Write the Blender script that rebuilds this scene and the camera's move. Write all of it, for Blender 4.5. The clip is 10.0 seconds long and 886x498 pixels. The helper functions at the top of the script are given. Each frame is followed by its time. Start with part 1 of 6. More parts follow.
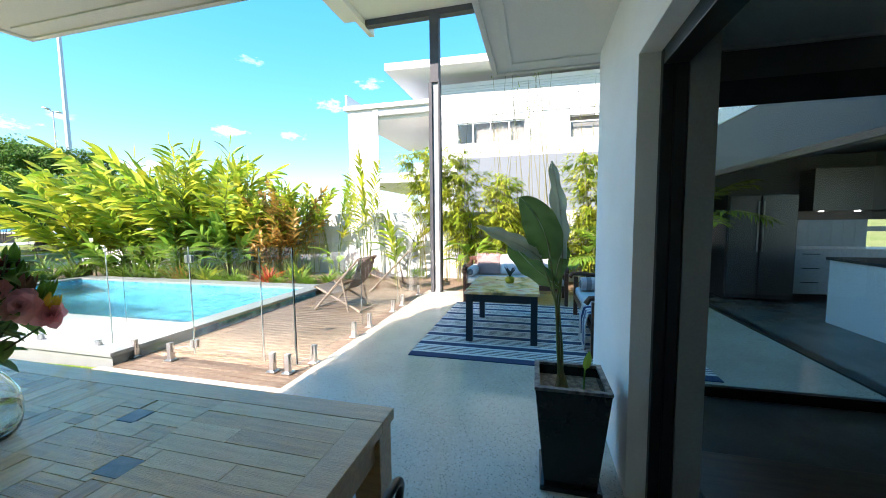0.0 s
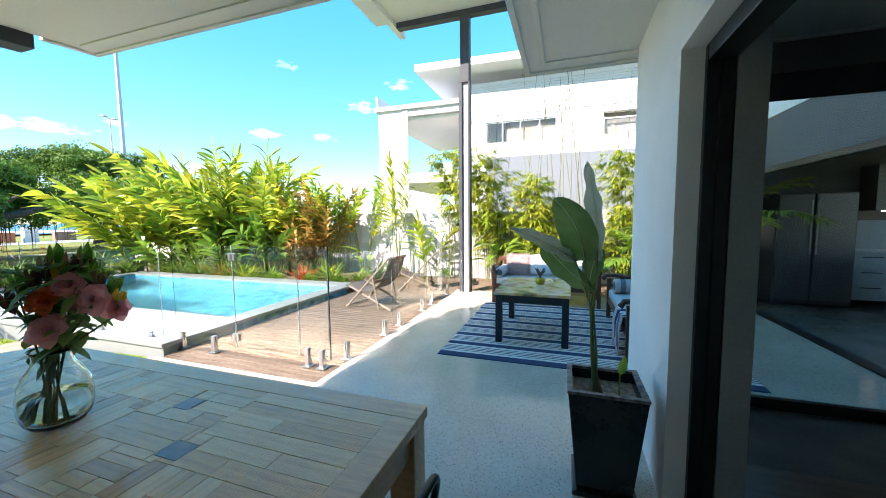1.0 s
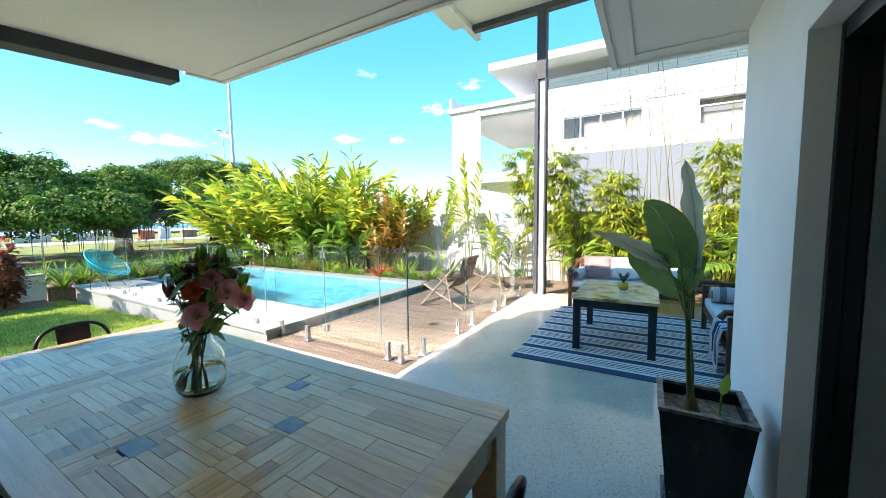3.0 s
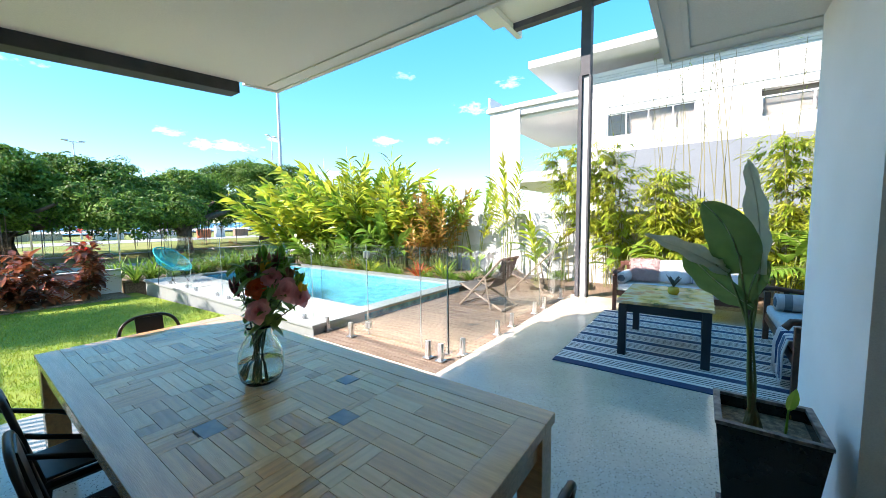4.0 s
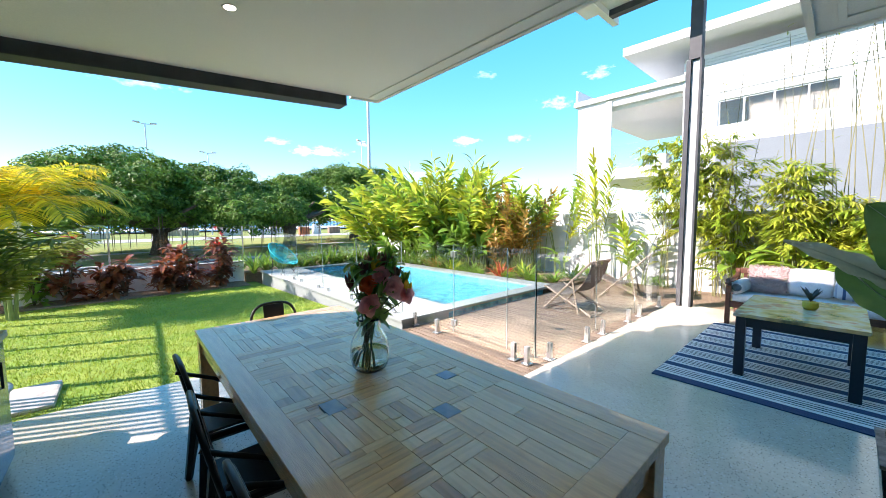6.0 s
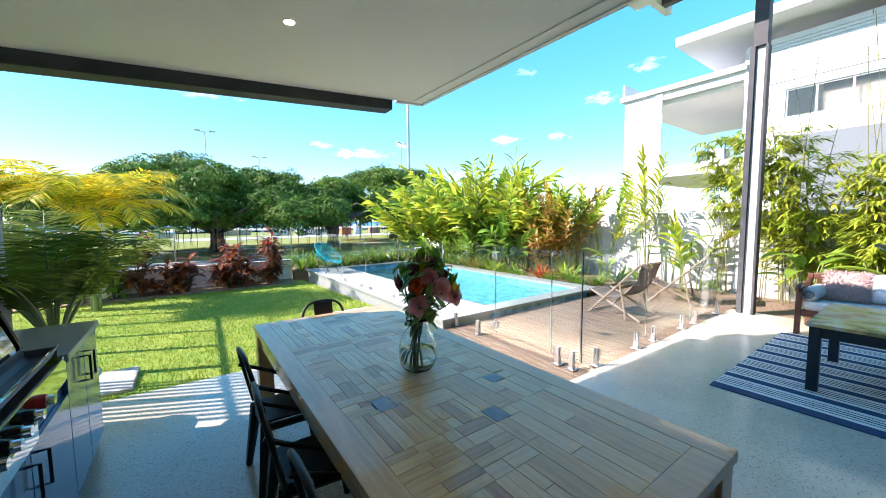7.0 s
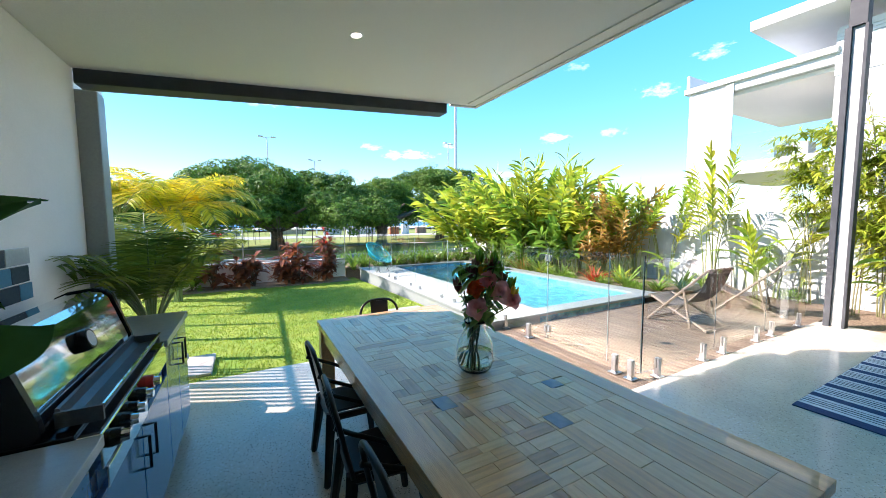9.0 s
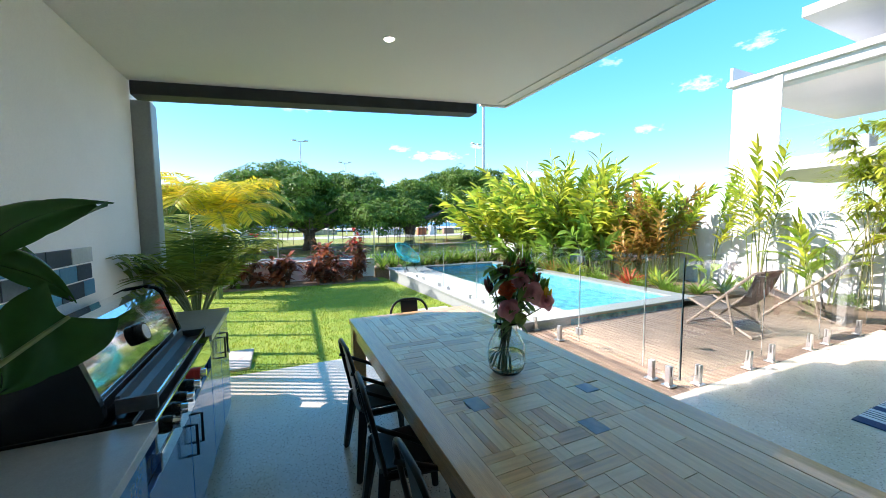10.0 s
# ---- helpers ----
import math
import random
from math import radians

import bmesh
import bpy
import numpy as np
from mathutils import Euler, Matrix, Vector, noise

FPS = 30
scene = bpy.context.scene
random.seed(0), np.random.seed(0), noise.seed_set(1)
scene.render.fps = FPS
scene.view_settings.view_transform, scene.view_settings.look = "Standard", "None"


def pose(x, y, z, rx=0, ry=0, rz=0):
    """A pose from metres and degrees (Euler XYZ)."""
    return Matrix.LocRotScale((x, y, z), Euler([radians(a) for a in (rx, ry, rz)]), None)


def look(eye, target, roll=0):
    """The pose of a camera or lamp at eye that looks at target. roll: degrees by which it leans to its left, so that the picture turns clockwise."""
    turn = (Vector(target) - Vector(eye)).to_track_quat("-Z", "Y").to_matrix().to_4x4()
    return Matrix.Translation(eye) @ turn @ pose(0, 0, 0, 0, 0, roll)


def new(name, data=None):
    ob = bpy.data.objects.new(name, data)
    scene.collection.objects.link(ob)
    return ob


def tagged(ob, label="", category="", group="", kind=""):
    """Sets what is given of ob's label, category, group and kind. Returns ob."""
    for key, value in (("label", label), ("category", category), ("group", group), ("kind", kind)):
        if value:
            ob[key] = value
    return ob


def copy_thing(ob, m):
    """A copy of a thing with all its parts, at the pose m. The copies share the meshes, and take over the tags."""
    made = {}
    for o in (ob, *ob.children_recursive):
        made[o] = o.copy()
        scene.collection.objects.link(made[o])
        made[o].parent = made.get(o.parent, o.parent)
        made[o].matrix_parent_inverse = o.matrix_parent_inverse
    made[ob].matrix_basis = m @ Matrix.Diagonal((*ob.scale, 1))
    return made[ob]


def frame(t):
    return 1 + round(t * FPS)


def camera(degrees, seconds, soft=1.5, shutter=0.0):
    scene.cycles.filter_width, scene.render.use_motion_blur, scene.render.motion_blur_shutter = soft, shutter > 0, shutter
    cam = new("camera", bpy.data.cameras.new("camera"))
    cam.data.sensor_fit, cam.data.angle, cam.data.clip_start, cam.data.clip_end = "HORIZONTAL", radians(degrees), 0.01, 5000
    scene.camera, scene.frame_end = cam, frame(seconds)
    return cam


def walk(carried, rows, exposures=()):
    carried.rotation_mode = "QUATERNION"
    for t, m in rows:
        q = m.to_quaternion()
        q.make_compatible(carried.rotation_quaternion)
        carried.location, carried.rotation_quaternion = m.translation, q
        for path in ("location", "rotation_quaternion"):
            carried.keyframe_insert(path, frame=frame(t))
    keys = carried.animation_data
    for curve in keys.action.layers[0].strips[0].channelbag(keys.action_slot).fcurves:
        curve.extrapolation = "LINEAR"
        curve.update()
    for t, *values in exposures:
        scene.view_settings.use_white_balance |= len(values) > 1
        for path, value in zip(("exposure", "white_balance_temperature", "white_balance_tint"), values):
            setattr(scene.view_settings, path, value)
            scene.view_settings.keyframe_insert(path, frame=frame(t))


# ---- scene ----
cam = camera(102.02, 10.0, soft=0.5)
ROWS = [
    (0.0, -0.000, -0.000, 1.520, 14.35, -4.61, 0.59),
    (0.5, -0.009, -0.011, 1.526, 16.27, -4.65, 0.58),
    (1.0, -0.020, -0.026, 1.532, 18.78, -4.67, 0.54),
    (1.5, -0.030, -0.038, 1.536, 21.38, -4.71, 0.57),
    (2.0, -0.042, -0.056, 1.541, 24.25, -4.69, 0.55),
    (2.5, -0.049, -0.072, 1.549, 27.04, -4.68, 0.57),
    (4.0, -0.079, -0.136, 1.572, 35.79, -4.64, 0.61),
    (4.5, -0.093, -0.160, 1.573, 38.63, -4.59, 0.47),
    (5.0, -0.111, -0.184, 1.578, 41.80, -4.57, 0.49),
    (5.5, -0.124, -0.211, 1.586, 44.88, -4.64, 0.42),
    (7.0, -0.166, -0.287, 1.605, 54.21, -4.58, 0.55),
    (7.5, -0.174, -0.310, 1.613, 56.14, -4.58, 0.46),
    (8.0, -0.181, -0.331, 1.617, 57.96, -4.56, 0.42),
    (8.5, -0.184, -0.347, 1.619, 59.52, -4.53, 0.42),
    (9.0, -0.184, -0.367, 1.624, 61.45, -4.51, 0.41),
    (9.5, -0.184, -0.382, 1.628, 63.60, -4.48, 0.44),
    (10.0, -0.192, -0.389, 1.623, 65.80, -4.38, 0.56),
]
walk(cam, [(t, pose(x, y, z, 90 + pitch, roll, yaw)) for t, x, y, z, yaw, pitch, roll in ROWS],
     exposures=[(0.0, 2.03, 6800, 26), (10.0, 1.96, 6550, 27)])

# ---------------------------------------------------------------- light
SUN_WAY = Vector((0.46, 0.92, -0.74)).normalized()      # the way the sunlight travels
world = bpy.data.worlds.new("sky")
scene.world = world
world.use_nodes = True
wn, wl = world.node_tree.nodes, world.node_tree.links
sky = wn.new("ShaderNodeTexSky")
sky.sky_type = 'NISHITA'
sky.sun_disc = False
sky.sun_elevation = math.asin(-SUN_WAY.z)
sky.sun_rotation = math.atan2(-SUN_WAY.x, -SUN_WAY.y)
sky.air_density, sky.dust_density, sky.ozone_density = 1.0, 0.1, 1.0
wn["Background"].inputs["Strength"].default_value = 0.238
geo = wn.new("ShaderNodeTexCoord")
tint = wn.new("ShaderNodeHueSaturation")
tint.inputs["Saturation"].default_value = 2.1
deep = wn.new("ShaderNodeGamma")
deep.inputs["Gamma"].default_value = 0.42
wl.new(sky.outputs[0], deep.inputs["Color"])
cool = wn.new("ShaderNodeMix")
cool.data_type, cool.blend_type = 'RGBA', 'MULTIPLY'
cool.inputs["Factor"].default_value = 1.0
cool.inputs["B"].default_value = (0.86, 0.96, 1.0, 1)
wl.new(deep.outputs[0], cool.inputs["A"])
wl.new(cool.outputs["Result"], tint.inputs["Color"])
last = tint.outputs[0]
puff = wn.new("ShaderNodeTexNoise")
puff.inputs["Scale"].default_value, puff.inputs["Detail"].default_value, puff.inputs["Roughness"].default_value = 34.0, 9, 0.66
squash = wn.new("ShaderNodeMapping")
squash.inputs["Scale"].default_value = (1, 1, 2.2)
wl.new(geo.outputs["Generated"], squash.inputs["Vector"])
wl.new(squash.outputs[0], puff.inputs["Vector"])
# small fair-weather clouds: direction of each, half width, half height, thickness
for dx, dy, dz, cw, chh, thick in ((-0.69, 0.70, 0.21, 0.055, 0.022, 1.0), (-0.58, 0.79, 0.21, 0.045, 0.016, 0.8), (-0.50, 0.82, 0.29, 0.060, 0.022, 1.0), (-0.90, 0.39, 0.175, 0.11, 0.022, 1.1),
                                   (-0.93, 0.30, 0.195, 0.05, 0.014, 0.8), (-0.85, 0.48, 0.20, 0.035, 0.012, 0.8), (-0.40, 0.85, 0.34, 0.05, 0.022, 0.9), (-0.97, 0.05, 0.28, 0.11, 0.012, 0.7), (-0.62, 0.70, 0.36, 0.04, 0.014, 0.6), (-0.80, 0.58, 0.12, 0.12, 0.018, 0.7)):
    c = Vector((dx, dy, dz)).normalized()
    along = Vector((-c.y, c.x, 0)).normalized()
    across = along.cross(c)
    dots = []
    for axis, size in ((along, cw), (across, chh)):
        d = wn.new("ShaderNodeVectorMath")
        d.operation = 'DOT_PRODUCT'
        wl.new(geo.outputs["Generated"], d.inputs[0])
        d.inputs[1].default_value = axis / size
        sq = wn.new("ShaderNodeMath")
        sq.operation = 'POWER'
        ab = wn.new("ShaderNodeMath")
        ab.operation = 'ABSOLUTE'
        wl.new(d.outputs["Value"], ab.inputs[0])
        wl.new(ab.outputs[0], sq.inputs[0])
        sq.inputs[1].default_value = 2.0
        dots.append(sq)
    front = wn.new("ShaderNodeVectorMath")
    front.operation = 'DOT_PRODUCT'
    wl.new(geo.outputs["Generated"], front.inputs[0])
    front.inputs[1].default_value = c
    ahead = wn.new("ShaderNodeMath")
    ahead.operation = 'GREATER_THAN'
    wl.new(front.outputs["Value"], ahead.inputs[0])
    ahead.inputs[1].default_value = 0.5
    add = wn.new("ShaderNodeMath")
    add.operation = 'ADD'
    wl.new(dots[0].outputs[0], add.inputs[0])
    wl.new(dots[1].outputs[0], add.inputs[1])
    fall = wn.new("ShaderNodeMath")            # 1 at the middle, 0 at the rim, broken up by the noise
    fall.operation = 'MULTIPLY_ADD'
    wl.new(add.outputs[0], fall.inputs[0])
    fall.inputs[1].default_value, fall.inputs[2].default_value = -0.35, -0.12
    mixn = wn.new("ShaderNodeMath")
    mixn.operation = 'ADD'
    wl.new(fall.outputs[0], mixn.inputs[0])
    wl.new(puff.outputs["Fac"], mixn.inputs[1])
    ramp = wn.new("ShaderNodeMapRange")
    ramp.inputs["From Min"].default_value, ramp.inputs["From Max"].default_value = 0.24, 0.72
    ramp.inputs["To Max"].default_value = min(1.0, 0.85 * thick)
    wl.new(mixn.outputs[0], ramp.inputs["Value"])
    gate = wn.new("ShaderNodeMath")
    gate.operation = 'MULTIPLY'
    wl.new(ramp.outputs[0], gate.inputs[0])
    wl.new(ahead.outputs[0], gate.inputs[1])
    blend = wn.new("ShaderNodeMix")
    blend.data_type = 'RGBA'
    wl.new(gate.outputs[0], blend.inputs["Factor"])
    wl.new(last, blend.inputs["A"])
    blend.inputs["B"].default_value = (3.4, 3.45, 3.5, 1)
    last = blend.outputs["Result"]
wl.new(last, wn["Background"].inputs["Color"])
sun = new("sun", bpy.data.lights.new("sun", 'SUN'))
sun.data.energy, sun.data.angle, sun.data.color = 3.4, radians(0.5), (1.0, 0.95, 0.86)
sun.matrix_world = look(Vector((0, 0, 20)), Vector((0, 0, 20)) + SUN_WAY)

# ---------------------------------------------------------------- helpers of this scene
R = random.Random(7)


def mat(name, base, rough=0.6, metal=0.0, second=None, scale=8.0, amount=0.5, bump=0.0, bump_scale=60.0,
        stretch=(1, 1, 1), trans=0.0, ior=1.45, rand=0.0, island=0.0, coat=0.0):
    """A surface with two scales of variation: blotches of a second colour and fine grain."""
    m = bpy.data.materials.new(name)
    m.use_nodes = True
    n, l = m.node_tree.nodes, m.node_tree.links
    b = n["Principled BSDF"]
    b.inputs["Roughness"].default_value, b.inputs["Metallic"].default_value = rough, metal
    b.inputs["Transmission Weight"].default_value, b.inputs["IOR"].default_value = trans, ior
    b.inputs["Coat Weight"].default_value = coat
    co = n.new("ShaderNodeTexCoord")
    mp = n.new("ShaderNodeMapping")
    mp.inputs["Scale"].default_value = stretch
    l.new(co.outputs["Object"], mp.inputs["Vector"])
    big, fine = n.new("ShaderNodeTexNoise"), n.new("ShaderNodeTexNoise")
    big.inputs["Scale"].default_value, big.inputs["Detail"].default_value = scale, 6
    fine.inputs["Scale"].default_value, fine.inputs["Detail"].default_value = bump_scale, 4
    l.new(mp.outputs[0], big.inputs["Vector"])
    l.new(mp.outputs[0], fine.inputs["Vector"])
    second = second or tuple(c * 0.8 for c in base)
    mix = n.new("ShaderNodeMix")
    mix.data_type = 'RGBA'
    mix.inputs["A"].default_value, mix.inputs["B"].default_value = (*base, 1), (*second, 1)
    ramp = n.new("ShaderNodeMapRange")
    ramp.inputs["From Min"].default_value, ramp.inputs["From Max"].default_value = 0.35, 0.65
    ramp.inputs["To Max"].default_value = amount
    l.new(big.outputs["Fac"], ramp.inputs["Value"])
    l.new(ramp.outputs[0], mix.inputs["Factor"])
    out = mix.outputs["Result"]
    hsv = n.new("ShaderNodeHueSaturation")
    val = n.new("ShaderNodeMath")
    val.operation = 'MULTIPLY_ADD'
    l.new(fine.outputs["Fac"], val.inputs[0])
    val.inputs[1].default_value, val.inputs[2].default_value = 0.35, 0.825
    last = val.outputs[0]
    for weight, node, sock in ((rand, "ShaderNodeObjectInfo", "Random"), (island, "ShaderNodeNewGeometry", "Random Per Island")):
        if weight:
            src = n.new(node)
            more = n.new("ShaderNodeMath")
            more.operation = 'MULTIPLY_ADD'
            l.new(src.outputs[sock], more.inputs[0])
            more.inputs[1].default_value = weight
            l.new(last, more.inputs[2])
            sub = n.new("ShaderNodeMath")
            sub.operation = 'SUBTRACT'
            l.new(more.outputs[0], sub.inputs[0])
            sub.inputs[1].default_value = weight / 2
            last = sub.outputs[0]
    l.new(last, hsv.inputs["Value"])
    l.new(out, hsv.inputs["Color"])
    l.new(hsv.outputs[0], b.inputs["Base Color"])
    if bump:
        bp = n.new("ShaderNodeBump")
        bp.inputs["Strength"].default_value, bp.inputs["Distance"].default_value = bump, 0.01
        l.new(fine.outputs["Fac"], bp.inputs["Height"])
        l.new(bp.outputs[0], b.inputs["Normal"])
    return m


def leaf_mat(name, base, second, glow=0.35, rough=0.45, island=0.5, scale=3.0):
    """A leaf: glossy skin, and light that comes through it from behind."""
    m = mat(name, base, rough, second=second, scale=scale, amount=0.9, bump_scale=25, island=island)
    n, l = m.node_tree.nodes, m.node_tree.links
    b, out = n["Principled BSDF"], n["Material Output"]
    tr, mx = n.new("ShaderNodeBsdfTranslucent"), n.new("ShaderNodeMixShader")
    src = b.inputs["Base Color"].links[0].from_socket
    l.new(src, tr.inputs["Color"])
    mx.inputs[0].default_value = glow
    l.new(b.outputs[0], mx.inputs[1])
    l.new(tr.outputs[0], mx.inputs[2])
    l.new(mx.outputs[0], out.inputs["Surface"])
    return m


def mesh_of(name, bm, material, smooth=False):
    bmesh.ops.recalc_face_normals(bm, faces=bm.faces) if len(bm.faces) < 4000 else None
    me = bpy.data.meshes.new(name)
    bm.to_mesh(me)
    bm.free()
    for mm in (material if isinstance(material, (list, tuple)) else [material]):
        me.materials.append(mm)
    if smooth:
        me.shade_smooth()
    return me


def part(name, bm, material, parent=None, label="", smooth=False):
    """One mesh object; under a thing or a part when a parent is given."""
    ob = new(name, mesh_of(name, bm, material, smooth))
    if parent is not None:
        ob.parent = parent
    if label:
        ob["label"] = label
    return ob


def thing(name, label, category, at=None, group="", kind=""):
    """The Empty at a thing's base that carries its parts."""
    ob = new(name)
    ob.empty_display_size = 0.1
    if at is not None:
        ob.matrix_basis = at
    return tagged(ob, label, category, group, kind)


def BM():
    return bmesh.new()


def box(bm, x0, x1, y0, y1, z0, z1, bevel=0.0, m=None):
    r = bmesh.ops.create_cube(bm, size=1)
    vs = r["verts"]
    mt = Matrix.Translation(((x0 + x1) / 2, (y0 + y1) / 2, (z0 + z1) / 2)) @ Matrix.Diagonal((abs(x1 - x0), abs(y1 - y0), abs(z1 - z0), 1))
    bmesh.ops.transform(bm, matrix=(m @ mt) if m else mt, verts=vs)
    if bevel:
        es = list({e for v in vs for e in v.link_edges})
        bmesh.ops.bevel(bm, geom=es, offset=bevel, segments=2, affect='EDGES', profile=0.6)
    return bm


def frame_of(d):
    d = Vector(d).normalized()
    return d.to_track_quat('Z', 'Y').to_matrix()


def tube(bm, pts, r0, r1=None, seg=8, cap=True):
    """A round bar along points, tapering from r0 to r1."""
    pts = [Vector(p) for p in pts]
    r1 = r0 if r1 is None else r1
    rings = []
    n = len(pts)
    for i, p in enumerate(pts):
        d = pts[min(i + 1, n - 1)] - pts[max(i - 1, 0)]
        f = frame_of(d if d.length > 1e-6 else (0, 0, 1))
        r = r0 + (r1 - r0) * i / max(1, n - 1)
        rings.append([bm.verts.new(p + f @ Vector((r * math.cos(a), r * math.sin(a), 0))) for a in (2 * math.pi * k / seg for k in range(seg))])
    for a, b in zip(rings, rings[1:]):
        tw = min(range(seg), key=lambda s: (a[0].co - b[s].co).length)
        for k in range(seg):
            bm.faces.new((a[k], a[(k + 1) % seg], b[(k + 1 + tw) % seg], b[(k + tw) % seg]))
    if cap:
        bm.faces.new(rings[0][::-1])
        bm.faces.new(rings[-1])
    return bm


def lathe(bm, profile, seg=32, centre=(0, 0, 0)):
    """Turns (radius, height) pairs round the upright axis."""
    c = Vector(centre)
    rings = [[bm.verts.new(c + Vector((r * math.cos(2 * math.pi * k / seg), r * math.sin(2 * math.pi * k / seg), z))) for k in range(seg)] for r, z in profile]
    for a, b in zip(rings, rings[1:]):
        for k in range(seg):
            bm.faces.new((a[k], a[(k + 1) % seg], b[(k + 1) % seg], b[k]))
    return bm


def leaf(bm, base, d, up, length, width, droop=0.4, fold=0.15, n=5, shape=0.45, twist=0.0):
    """A leaf of n pieces with a midrib fold: grows from base along d, bends down, is widest at the share `shape`."""
    d, p = Vector(d).normalized(), Vector(base)
    side = d.cross(Vector(up))
    if side.length < 1e-4:
        side = Vector((1, 0, 0))
    side.normalize()
    nor = side.cross(d).normalized()
    rows = []
    for i in range(n + 1):
        s = i / n
        w = width * 0.5 * (math.sin(math.pi * min(1, s ** (math.log(0.5) / math.log(shape)))) ** 0.8 if 0 < s < 1 else 0.02)
        ang = twist * s
        sd = side * math.cos(ang) + nor * math.sin(ang)
        rows.append((bm.verts.new(p - sd * w + nor * fold * w), bm.verts.new(p), bm.verts.new(p + sd * w + nor * fold * w)))
        d = (d + Vector((0, 0, -droop / n))).normalized()
        nor = side.cross(d).normalized()
        p = p + d * (length / n)
    for a, b in zip(rows, rows[1:]):
        bm.faces.new((a[0], a[1], b[1], b[0]))
        bm.faces.new((a[1], a[2], b[2], b[1]))


def rnd(a, b):
    return R.uniform(a, b)


# ---------------------------------------------------------------- materials
WHITE = mat("white_render", (0.84, 0.84, 0.82), 0.75, second=(0.74, 0.74, 0.70), scale=2, bump=0.08, bump_scale=220)
CEIL = mat("ceiling_paint", (0.74, 0.73, 0.68), 0.7, second=(0.71, 0.70, 0.65), scale=1.2, bump=0.03, bump_scale=150)
DARK = mat("charcoal_powdercoat", (0.030, 0.034, 0.038), 0.6, second=(0.06, 0.065, 0.07), scale=6, bump=0.05, bump_scale=300)
GREYPOST = mat("grey_powdercoat", (0.33, 0.35, 0.34), 0.35, second=(0.28, 0.30, 0.29), scale=3)
BLACKFR = mat("black_aluminium", (0.012, 0.013, 0.014), 0.35)
COPING = mat("pale_stone_coping", (0.245, 0.27, 0.26), 0.6, second=(0.205, 0.23, 0.22), scale=5, bump=0.15, bump_scale=90, rand=0.1)
STEEL = mat("brushed_steel", (0.62, 0.62, 0.62), 0.28, 1.0, scale=20)


def concrete_mat():
    m = mat("polished_concrete", (0.57, 0.52, 0.41), 0.19, second=(0.43, 0.39, 0.305), scale=1.1, amount=0.8, bump_scale=30)
    n, l = m.node_tree.nodes, m.node_tree.links
    b = n["Principled BSDF"]
    src = b.inputs["Base Color"].links[0].from_socket
    co = n["Texture Coordinate"].outputs["Object"]
    for sc, lo, hi, col in ((58, 0.17, 0.25, (0.10, 0.095, 0.085, 1)), (40, 0.15, 0.21, (0.62, 0.60, 0.55, 1))):
        v, r, x = n.new("ShaderNodeTexVoronoi"), n.new("ShaderNodeMapRange"), n.new("ShaderNodeMix")
        v.inputs["Scale"].default_value = sc
        l.new(co, v.inputs["Vector"])
        r.inputs["From Min"].default_value, r.inputs["From Max"].default_value = lo, hi
        r.inputs["To Min"].default_value, r.inputs["To Max"].default_value = 0.9, 0.0
        l.new(v.outputs["Distance"], r.inputs["Value"])
        x.data_type = 'RGBA'
        l.new(r.outputs[0], x.inputs["Factor"])
        l.new(src, x.inputs["A"])
        x.inputs["B"].default_value = col
        src = x.outputs["Result"]
    l.new(src, b.inputs["Base Color"])
    return m


CONCRETE = concrete_mat()
GLASS = mat("clear_glass", (0.93, 0.98, 0.96), 0.0, trans=1.0, ior=1.45, second=(0.93, 0.98, 0.96))
GRASS_SOIL = mat("lawn_turf", (0.15, 0.255, 0.02), 0.9, second=(0.25, 0.31, 0.04), scale=2.5, amount=1, bump=0.6, bump_scale=120)
SOIL = mat("garden_mulch", (0.14, 0.09, 0.06), 0.95, second=(0.30, 0.22, 0.14), scale=30, amount=1, bump=0.8, bump_scale=60)
PARK = mat("park_grass", (0.20, 0.245, 0.065), 0.95, second=(0.30, 0.29, 0.11), scale=0.15, amount=1, bump_scale=3)

# ---------------------------------------------------------------- setting
def setting(name, bm, material, label="", category="", smooth=False):
    return tagged(part(name, bm, material, None, "", smooth), label, category, "", "structure")


bm = BM()
box(bm, -4.5, 9.0, -5.0, 2.7, -0.2, 0)
box(bm, -6.4, -4.5, 1.65, 2.45, -0.2, 0)
box(bm, -2.24, 9.0, 2.7, 7.45, -0.2, 0)
box(bm, 2.95, 9.0, 7.45, 9.6, -0.2, 0)
setting("floor", bm, CONCRETE, "polished grey concrete floor with dark aggregate flecks", "floor")



def rake(bm):
    """The patio soffit rises gently towards the pool side."""
    for v in bm.verts:
        v.co.z += 0.0634 * v.co.y
    return bm


bm = rake(box(BM(), -3.64, 6.0, -5.0, 1.93, 2.778, 2.90))
box(bm, -0.34, 6.0, 1.931, 3.36, 2.83, 2.95)
setting("ceiling", bm, CEIL, "smooth white painted patio ceiling", "ceiling")
bm = BM()   # edge boards of the ceiling
for x0, x1, y0, y1 in ((-3.68, -0.38, 1.93, 1.97), (-3.68, -3.64, 1.62, 1.93)):
    box(bm, x0, x1, y0, y1, 2.765, 3.05)
for x0, x1, y0, y1 in ((-3.56, -0.32, 1.79, 1.83),):
    box(bm, x0, x1, y0, y1, 2.766, 2.778, 0.004)
rake(bm)
for x0, x1, y0, y1 in ((-0.38, -0.34, 1.972, 3.36), (-0.38, 6.0, 3.36, 3.40)):
    box(bm, x0, x1, y0, y1, 2.815, 3.08)
